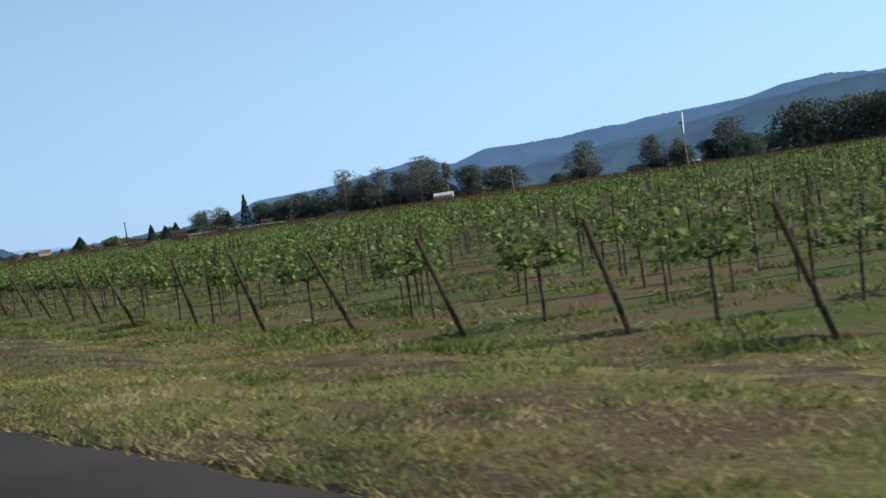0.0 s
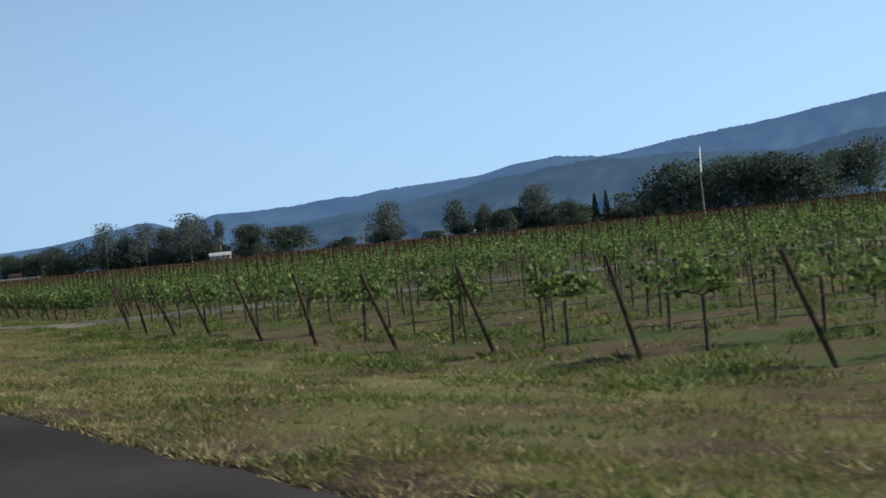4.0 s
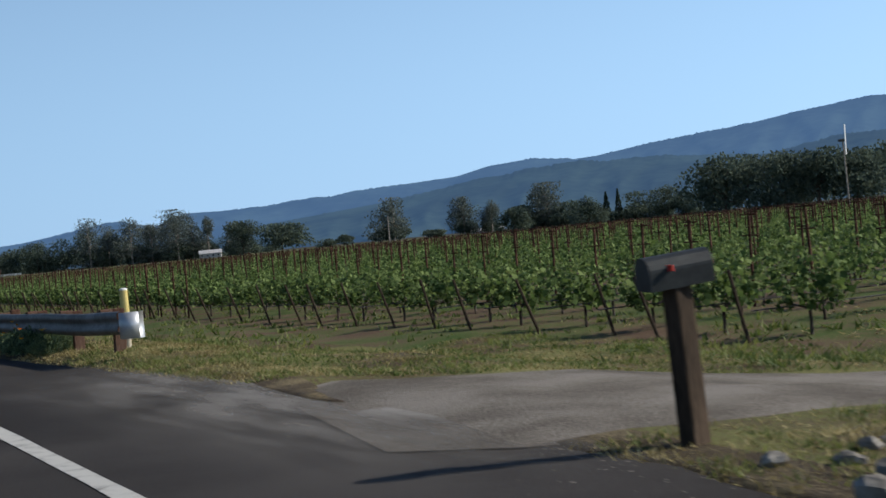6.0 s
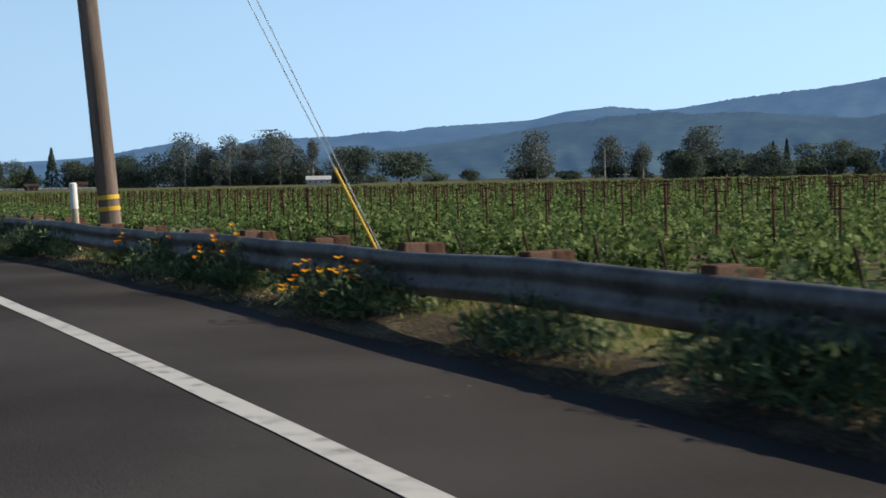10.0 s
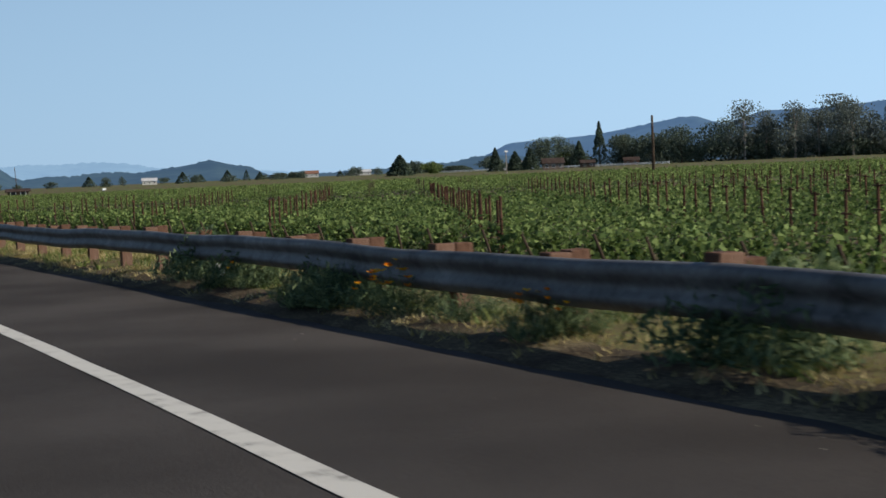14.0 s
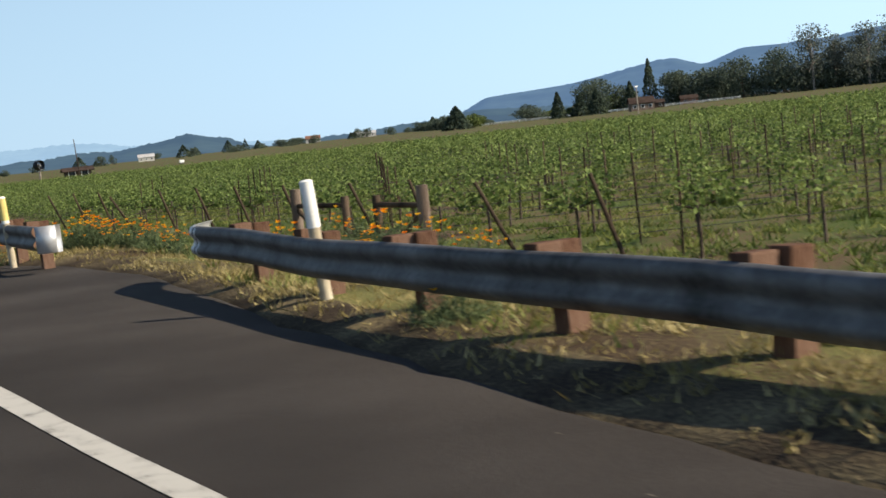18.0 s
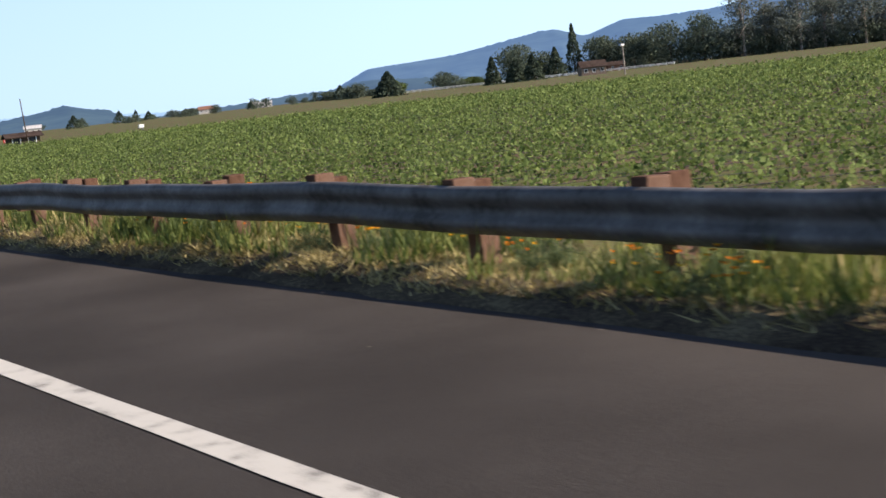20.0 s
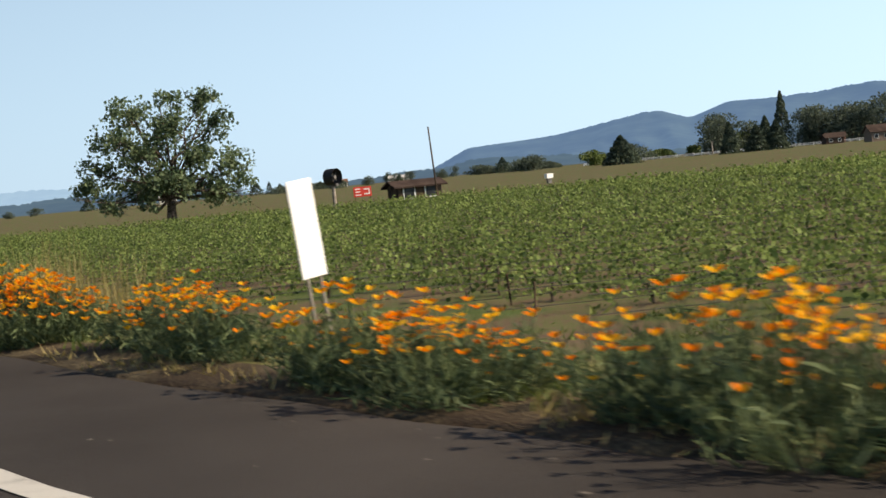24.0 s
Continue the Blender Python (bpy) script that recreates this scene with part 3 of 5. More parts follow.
# ---- guard rails ----
PROFILE = ((0.0, 0.0), (-0.016, 0.02), (-0.054, 0.046), (-0.064, 0.075), (-0.056, 0.1), (-0.032, 0.125), (-0.022, 0.155), (-0.032, 0.185), (-0.056, 0.21), (-0.064, 0.238), (-0.061, 0.266), (-0.046, 0.293), (-0.006, 0.307))


def sag(s):
    s = np.asarray(s, float)
    return 0.018 * np.sin(s * 0.31) + 0.012 * np.sin(s * 0.83 + 1) + 0.008 * np.sin(s * 1.9)


def beam(s0, s1):
    """One panel of rail, its W section swept along the road."""
    ss = np.linspace(s0, s1, 6)
    loop = list(PROFILE) + [(x + 0.007, y) for x, y in reversed(PROFILE)]
    rings = np.stack([line(ss, rail_line(ss) + x + 0.5 * sag(ss * 1.3), rail_top(ss) - 0.31 + y + sag(ss)) for x, y in loop], 1)
    n = len(loop)
    V = rings.reshape(-1, 3)
    F = [(i * n + j, i * n + (j + 1) % n, (i + 1) * n + (j + 1) % n, (i + 1) * n + j) for i in range(len(ss) - 1) for j in range(n)]
    return mesh_np("beam", V, F)


def timber(size, bevel=0.012):
    bm = bmesh.new()
    box(bm, size, bevel=bevel)
    me = bpy.data.meshes.new("timber")
    bm.to_mesh(me)
    bm.free()
    return me


post_me, block_me = timber((0.15, 0.15, 1.0)), timber((0.17, 0.15, 0.34))
bolt_bm = bmesh.new()
rod(bolt_bm, (0, 0, 0), (-0.014, 0, 0), 0.02, 0.012, 8)
bolt_me = bpy.data.meshes.new("bolt")
bolt_bm.to_mesh(bolt_me)
bolt_bm.free()
bolt_me.materials.append(STEEL)


def guardrail(s0, s1, label):
    rail = thing("guardrail", (0, 0, 0), label, "guardrail", "guardrails along the road")
    n = round((s1 - s0) / 3.81)
    beams = []
    for i in range(n):
        beams.append(part("beam", beam(s0 + i * 3.81, s0 + (i + 1) * 3.81 + 0.12), STEEL, rail))
    for i in range(2 * n):
        s = s0 + 0.95 + i * 1.905
        lat, dz, top = float(rail_line(s) + 0.5 * sag(s * 1.3)), float(sag(s)), float(rail_top(s))
        for name, me, off, z in (("block", block_me, 0.097, top - 0.135), ("post", post_me, 0.26, top - 0.475)):
            ob = part(name, me, BROWN_WOOD, rail)
            ob.matrix_world = turned(s + RNG.normal() * 0.02, lat + off, z + dz + RNG.normal() * 0.012) @ pose(0, 0, 0, RNG.normal() * 1.2, RNG.normal() * 1.2, RNG.normal() * 2)
        if i % 2 == 0:
            ob = part("bolt", bolt_me, STEEL, beams[i // 2])
            ob.matrix_world = turned(s, lat - 0.004, top - 0.155 + dz)
    return rail


def curled_end(s, lat, rail, way=1):
    """The rounded steel nose that caps a rail."""
    k = np.linspace(0, math.pi, 15)
    ring = [(0.155 - 0.155 * math.cos(a), -0.155 * math.sin(a) * way) for a in k]
    V, F = [], []
    for dx, dy in ((0, 0), (0.008, 0.004)):
        for x, y in ring:
            for z in (-0.01, 0.33):
                V.append((x + dx, y + dy, z))
    m = len(ring)
    for layer in (0, 1):
        for i in range(m - 1):
            b = layer * 2 * m + 2 * i
            F.append((b, b + 1, b + 3, b + 2))
    for i in range(m - 1):
        b, c = 2 * i, 2 * m + 2 * i
        F += [(b, b + 2, c + 2, c), (b + 1, c + 1, c + 3, b + 3)]
    ob = part("end_terminal", mesh_np("end_terminal", V, F), BRIGHT_STEEL, rail, "rounded bright steel end terminal", True)
    ob.matrix_world = turned(s, lat, float(rail_top(s)) - 0.325)
    return ob


rail_a = guardrail(*RAIL_1, "weathered grey steel guardrail on brown timber posts, poppies beneath")
curled_end(RAIL_1[0], float(rail_line(RAIL_1[0])) - 0.02, rail_a)
rail_b = guardrail(*RAIL_2, "weathered grey steel guardrail on brown timber posts, poppies along it")
curled_end(RAIL_2[0], float(rail_line(RAIL_2[0])) - 0.02, rail_b)
curled_end(RAIL_2[1] + 1.7, float(rail_line(RAIL_2[1])) - 0.02, rail_b, -1)
# the far end of the first rail flares away from the road
fl = np.linspace(0, 1, 7)
s_end = RAIL_1[0] + round((RAIL_1[1] - RAIL_1[0]) / 3.81) * 3.81
fs, fo = s_end + fl * 1.0, rail_line(s_end) + 0.5 * fl ** 2
loop = list(PROFILE) + [(x + 0.008, y) for x, y in reversed(PROFILE)]
rings = np.stack([line(fs, fo + x, rail_top(s_end) - 0.31 + y + sag(s_end)) for x, y in loop], 1)
F = [(i * 26 + j, i * 26 + (j + 1) % 26, (i + 1) * 26 + (j + 1) % 26, (i + 1) * 26 + j) for i in range(6) for j in range(26)]
part("flared_end", mesh_np("flared_end", rings.reshape(-1, 3), F), BRIGHT_STEEL, rail_a, "bright flared steel end piece")


# ---- posts and signs beside the road ----
def marker_post(s, lat, top, lean=(0, 0), cap=None, label="white round plastic marker post behind the guardrail"):
    ob = thing("marker_post", turned(s, lat, float(ground_z(s, lat)) - 0.05) @ pose(0, 0, 0, lean[0], lean[1], 0), label, "marker post", "marker posts")
    bm = bmesh.new()
    h = top - float(ground_z(s, lat)) + 0.05
    rod(bm, (0, 0, 0), (0, 0, h - 0.02), 0.05, 0.048, 14)
    tube = part("tube", bm, WEATHERED, ob, "weathered cream lower tube")
    bm = bmesh.new()
    low = max(0.05, h - 0.36)
    rod(bm, (0, 0, low), (0, 0, h), 0.055, 0.053, 14)
    rod(bm, (0, 0, h), (0, 0, h + 0.012), 0.053, 0.03, 14)
    part("sleeve", bm, WHITE, ob, "white upper sleeve")
    if cap:
        bm = bmesh.new()
        rod(bm, (0, 0, h - 0.32), (0, 0, h - 0.02), 0.0575, 0.0555, 14)
        part("reflective_band", bm, cap, tube, "yellow reflective band" if cap is PALE_YELLOW else "weathered grey band")
    return ob


for s, off, top, lean in ((176.5, 1.7, 1.03, (0, 0)), (219.9, 0.2, 1.24, (0, -1)), (242.1, 0.14, 1.32, (0, -3)), (286.4, 0.4, 1.36, (0, -6)), (307.2, 0.15, 1.38, (0, -4)), (367.6, 0.2, 1.0, (0, -3)), (387.65, 0.25, 0.97, (0, -4)), (405.95, 0.1, 0.98, (0, -4)), (490.7, 0.14, 1.31, (0, -5)), (511.1, 0.14, 1.31, (0, -6))):
    marker_post(s, float(rail_line(s)) + off, top, lean)
marker_post(147.6, 4.85, 0.92, (0, 0), PALE_YELLOW, "white marker post with a yellow top beside the rail end")
marker_post(416.2, 4.42, 0.97, (0, -3), PALE_YELLOW, "white marker post with a yellow top before the rail end")
marker_post(329.4, float(rail_line(329.4)) + 0.3, float(rail_top(329.4)) - 0.34, (10, -28), None, "broken white marker post leaning under the guardrail")


def text(words, size, at_pose, mat, parent, name="lettering"):
    cu = bpy.data.curves.new(name, "FONT")
    cu.body, cu.size, cu.align_x, cu.align_y, cu.extrude = words, size, "CENTER", "CENTER", 0.001
    cu.materials.append(mat)
    ob = new(name, cu)
    ob.parent = parent
    ob.matrix_parent_inverse = Matrix()
    ob.matrix_basis = at_pose
    return ob


def road_sign(s, lat, bottom, w, h, label, post_r=0.05, wood=True, turn=0.0, lean=0.0):
    """A sheet sign on one post, facing the traffic that comes along the line."""
    gz = float(ground_z(s, lat)) - 0.1
    ob = thing("road_sign", turned(s, lat, gz, turn) @ pose(0, 0, 0, 0, lean, 0), label, "road sign")
    bm = bmesh.new()
    if wood:
        box(bm, (2 * post_r, 2 * post_r, bottom + h - gz - 0.08), (0, 0.03 + post_r, (bottom + h - gz - 0.08) / 2), bevel=0.008)
    else:
        rod(bm, (0, 0.045, 0), (0, 0.045, bottom + h - gz - 0.05), 0.035, 0.035, 10)
    part("post", bm, POLE_WOOD if wood else RUST, ob)
    bm = bmesh.new()
    box(bm, (w, 0.004, h), (0, 0, bottom + h / 2 - gz), bevel=0.0015)
    panel = part("panel", bm, SIGN_WHITE, ob, "white reflective sheet")
    bm = bmesh.new()
    t, e = 0.014, 0.022
    for x in (-1, 1):
        box(bm, (t, 0.003, h - 2 * e), (x * (w / 2 - e), -0.0045, bottom + h / 2 - gz))
    for z in (-1, 1):
        box(bm, (w - 2 * e, 0.003, t), (0, -0.0045, bottom + h / 2 + z * (h / 2 - e) - gz))
    part("border", bm, BLACK, panel, "black border line")
    return panel, bottom - gz


sign, b = road_sign(198.0, 5.6, 1.9, 0.78, 0.76, "white square speed notice on a rusty steel post", wood=False, turn=4, lean=-4)
for words, z in (("SPEED", 0.58), ("CHECKED", 0.42), ("BY", 0.27), ("RADAR", 0.12)):
    text(words, 0.138 if words != "BY" else 0.08, pose(0, -0.005, b + z, 90, 0, 0), BLACK, sign)
sign, b = road_sign(515.6, 4.9, 2.05, 0.61, 0.76, "white speed limit sign on a square timber post", 0.05, turn=6)
text("55", 0.38, pose(0, -0.005, b + 0.19, 90, 0, 0), BLACK, sign)
sign, b = road_sign(284.15, 5.25, 2.3, 0.6, 0.75, "white sign on a weathered timber post", 0.06, lean=-6)
bm = bmesh.new()
for z, w in ((0.55, 0.4), (0.38, 0.34), (0.2, 0.42)):
    box(bm, (w, 0.003, 0.09), (0, -0.0045, b + z))
part("lettering", bm, BLACK, sign, "black lettering too small to read")

# a small paddle that marks the mile
mile = thing("mile_marker", turned(50.7, 3.77, -0.03, 14), "white mile paddle with black characters on a dark post", "marker post")
bm = bmesh.new()
box(bm, (0.05, 0.03, 0.5), (0, 0.02, 0.2), bevel=0.004)
part("post", bm, DARK_WOOD, mile)
bm = bmesh.new()
box(bm, (0.14, 0.006, 0.46), (0, 0, 0.575), bevel=0.0025)
paddle = part("panel", bm, SIGN_WHITE, mile)
bm = bmesh.new()
for x, z, w, h in ((-0.04, 0.775, 0.022, 0.03), (0.0, 0.775, 0.022, 0.03), (0.04, 0.775, 0.022, 0.03), (0, 0.71, 0.06, 0.045), (0.02, 0.5, 0.025, 0.055), (0.0, 0.42, 0.012, 0.08), (0.035, 0.44, 0.02, 0.03)):
    box(bm, (w, 0.003, h), (x, -0.005, z))
part("lettering", bm, BLACK, paddle, "worn black characters")

# white board on two thin legs at the end of the second rail
board = thing("marker_board", turned(530.5, 4.55, float(ground_z(530.5, 4.55)) - 0.05, 8) @ pose(0, 0, 0, 0, -6, 0), "blank white rectangular marker board on two thin legs among poppies", "marker board")
bm = bmesh.new()
box(bm, (0.19, 0.012, 0.6), (0, 0, 0.88), bevel=0.005)
part("panel", bm, SIGN_WHITE, board)
for x in (-0.05, 0.05):
    bm = bmesh.new()
    rod(bm, (x, 0.012, 0), (x, 0.012, 0.7), 0.01, 0.01, 8)
    part("leg", bm, PALE_BARK, board)

# ---- utility pole with its guy ----
pole_at = line(241.5, 4.82)
pole_lean = Matrix.Rotation(radians(-4.3), 4, Vector((math.sin(radians(41)), math.cos(radians(41)), 0)))
pole = thing("utility_pole", Matrix.Translation((pole_at[0], pole_at[1], 0.0)) @ pole_lean, "brown wooden utility pole with two yellow reflective bands", "utility pole")
bm = bmesh.new()
rod(bm, (0, 0, -0.4), (0, 0, 10.4), 0.15, 0.115, 20)
part("shaft", bm, POLE_WOOD, pole, smooth=False)
for z in (0.93, 1.09):
    bm = bmesh.new()
    rod(bm, (0, 0, z), (0, 0, z + 0.06), 0.152, 0.151, 20)
    part("band", bm, YELLOW, pole, "yellow reflective band")
bm = bmesh.new()
box(bm, (2.4, 0.1, 0.12), (0, -0.16, 9.9), bevel=0.01)
arm = part("crossarm", bm, POLE_WOOD, pole)
for x in (-1.1, -0.5, 0.5, 1.1):
    bm = bmesh.new()
    rod(bm, (x, -0.16, 9.96), (x, -0.16, 10.15), 0.05, 0.035, 10)
    part("insulator", bm, STONE, arm)
guy = thing("guy_wire", (0, 0, 0), "thin steel guy wire with a yellow plastic guard at its foot", "guy wire")
ga, gb = Vector((*line(240.0, 8.45)[:2], -0.35)), (pole.matrix_world @ Vector((0, 0, 9.2)))
bm = bmesh.new()
rod(bm, ga, gb, 0.008, 0.008, 6)
part("wire", bm, PALE_WIRE, guy)
bm = bmesh.new()
rod(bm, ga + Vector((0.1, 0.05, 0)), pole.matrix_world @ Vector((0, 0, 9.8)), 0.008, 0.008, 6)
part("wire", bm, PALE_WIRE, guy)
bm = bmesh.new()
rod(bm, ga + (gb - ga) * 0.01, ga + (gb - ga) * 0.19, 0.022, 0.022, 10)
part("guard", bm, YELLOW, guy, "yellow plastic guard")

# ---- mailbox on its leaning post ----
mail = thing("mailbox", turned(134.0, 4.69, -0.1, 12) @ pose(0, 0, 0, 2, -5, 0), "dark metal mailbox on a rough leaning timber post", "mailbox")
bm = bmesh.new()
box(bm, (0.13, 0.12, 1.02), (0, 0, 0.48), bevel=0.015)
for v in bm.verts:
    v.co += Vector((noise.noise(v.co * 3), noise.noise(v.co * 3 + Vector((5, 0, 0))), 0)) * 0.02
part("post", bm, DARK_WOOD, mail)
bm = bmesh.new()
prof = [(-0.085, 0), (0.085, 0), (0.085, 0.1)] + [(0.085 * math.cos(a), 0.1 + 0.085 * math.sin(a)) for a in np.linspace(0.2, math.pi - 0.2, 9)] + [(-0.085, 0.1)]
ends = [[bm.verts.new((x, y, 0.985 + z)) for x, z in prof] for y in (-0.2, 0.2)]
for i in range(len(prof)):
    j = (i + 1) % len(prof)
    bm.faces.new((ends[0][i], ends[0][j], ends[1][j], ends[1][i]))
bm.faces.new(ends[0][::-1])
bm.faces.new(ends[1])
bmesh.ops.transform(bm, matrix=Matrix.Rotation(radians(74), 4, "Z"), verts=bm.verts)
letter_box = part("box", bm, material("dull_black_metal", [(0.02, 0.022, 0.022), (0.045, 0.047, 0.045)], 4.0, 0.5, metal=0.3), mail)
bm = bmesh.new()
box(bm, (0.012, 0.1, 0.035), (-0.1, -0.04, 1.1), bevel=0.004)
part("flag", bm, RED, letter_box, "small red flag")


def rock(r, seed):
    bm = bmesh.new()
    bmesh.ops.create_icosphere(bm, subdivisions=2, radius=r)
    for v in bm.verts:
        v.co *= 1 + 0.45 * noise.noise(v.co * (1.1 / r) + Vector((seed * 7.3, 0, 0)))
        v.co.z *= 0.7
    return bm


for i in range(26):
    s, lat = 131.6 + RNG.uniform(-1.5, 1.7), 4.75 + RNG.uniform(-0.5, 0.75)
    r = RNG.uniform(0.045, 0.12)
    ob = part("rock", rock(r, i), STONE, None, "pale rounded field stone piled by the mailbox", category="rock", group="stones by the mailbox")
    ob.matrix_world = Matrix.Translation(at(s, lat, float(ground_z(s, lat)) + r * 0.35)) @ Matrix.Rotation(i, 4, "Z")


# ---- fence braces and gateway ----
def brace(p, q, label):
    """Two thick posts joined by a rail and a slanting stay."""
    ob = thing("fence_brace", (0, 0, 0), label, "fence brace", "fence braces at the gateway")
    p, q = Vector(p), Vector(q)
    for c, r, top in ((p, 0.075, 0.62), (q, 0.055, 0.5)):
        bm = bmesh.new()
        rod(bm, (c.x, c.y, FIELD - 0.2), (c.x, c.y, top), r * 1.05, r, 14)
        part("post", bm, POLE_WOOD if r > 0.06 else DARK_WOOD, ob)
    for a, b2 in ((p + Vector((0, 0, 0.38)), q + Vector((0, 0, 0.38))), (p + Vector((0, 0, 0.34)), q + Vector((0, 0, -0.42)))):
        bm = bmesh.new()
        rod(bm, a, b2, 0.035, 0.035, 8)
        part("stay", bm, DARK_WOOD, ob)
    return ob


brace((82.07, 403.76, 0), (82.15, 402.2, 0), "grey round timber posts braced with a rail and stay")
brace((82.12, 399.8, 0), (82.2, 401.3, 0), "grey round timber posts braced with a rail and stay")
tag = thing("row_tag", (20.25, 62.57, 0.38), "small orange plastic tag hung on a vineyard wire", "tag")
bm = bmesh.new()
box(bm, (0.2, 0.01, 0.1), (0, 0, 0.08), Matrix.Rotation(radians(-35), 4, "Z"), bevel=0.004)
part("plate", bm, material("orange_plastic", [(0.75, 0.16, 0.08), (0.85, 0.25, 0.14)], 3.0, 0.5), tag)
for i, (s, lat, top) in enumerate(((395.7, 9.5, 0.38), (386.5, 8.5, 0.34))):
    ob = thing("steel_stake", turned(s, lat, FIELD), "rusty steel stake with a white tip", "stake", "stakes with white tips")
    bm = bmesh.new()
    rod(bm, (0, 0, -0.1), (0, 0, top - FIELD), 0.025, 0.025, 6)
    part("rod", bm, RUST, ob)
    bm = bmesh.new()
    rod(bm, (0, 0, top - FIELD - 0.12), (0, 0, top - FIELD + 0.01), 0.028, 0.028, 6)
    part("tip", bm, WHITE, ob, "white painted tip")


# ---- vineyards ----
RV, RN = np.array([1.0, 0, 0]), np.array([0, 1.0, 0])


def canopy(rng, n, size, length, width, low, high, droop=0.6):
    """Leaf places along a stretch of vine: thick at the arms, thinning upward on separate shoots."""
    shoots = max(3, int(n / 9))
    sx = rng.uniform(-length / 2, length / 2, shoots)
    sy = rng.normal(size=shoots) * width * 0.35
    st = rng.uniform(0.35, 1.0, shoots)
    i = rng.integers(0, shoots, n)
    k = rng.uniform(0, 1, n) ** 0.85
    x = sx[i] + rng.normal(size=n) * 0.07 + k * 0.12 * rng.normal(size=shoots)[i]
    y = sy[i] + rng.normal(size=n) * 0.07 + k * width * 0.3 * rng.normal(size=shoots)[i]
    z = low + (high - low) * k * st[i] + rng.normal(size=n) * 0.03
    return np.stack([x, y, z], 1), size * rng.uniform(0.6, 1.25, n)


def along(P, origin):
    return origin + P[:, :1] * RV + P[:, 1:2] * RN + np.stack([0 * P[:, 2], 0 * P[:, 2], P[:, 2]], 1)


def grapevine_kinds(rng, low, high, n, leaf, width, mat, tall):
    kinds = []
    for k in range(4):
        C, sz = canopy(rng, n, leaf, 0.95, width, low, high)
        world_c = C[:, :1] * RV + C[:, 1:2] * RN + np.stack([0 * C[:, 2], 0 * C[:, 2], C[:, 2]], 1)
        can = mesh_np("canopy", *leaves_np(world_c, sz, 0.2, rng))
        can.materials.append(mat)
        A = np.array([[0, 0, -0.05], [0.02, 0.01, low * 0.5], [0, 0, low], [0, 0, low]])
        B = np.array([[0.02, 0.01, low * 0.5], [0, 0, low], 0.3 * RV + [0, 0, low + 0.1], -0.28 * RV + [0, 0, low + 0.08]])
        tr = mesh_np("trunk", *rods_np(A, B, [[0.03, 0.026], [0.026, 0.024], [0.02, 0.012], [0.02, 0.012]], 7))
        tr.materials.append(BARK)
        kinds.append((tr, can))
    return kinds


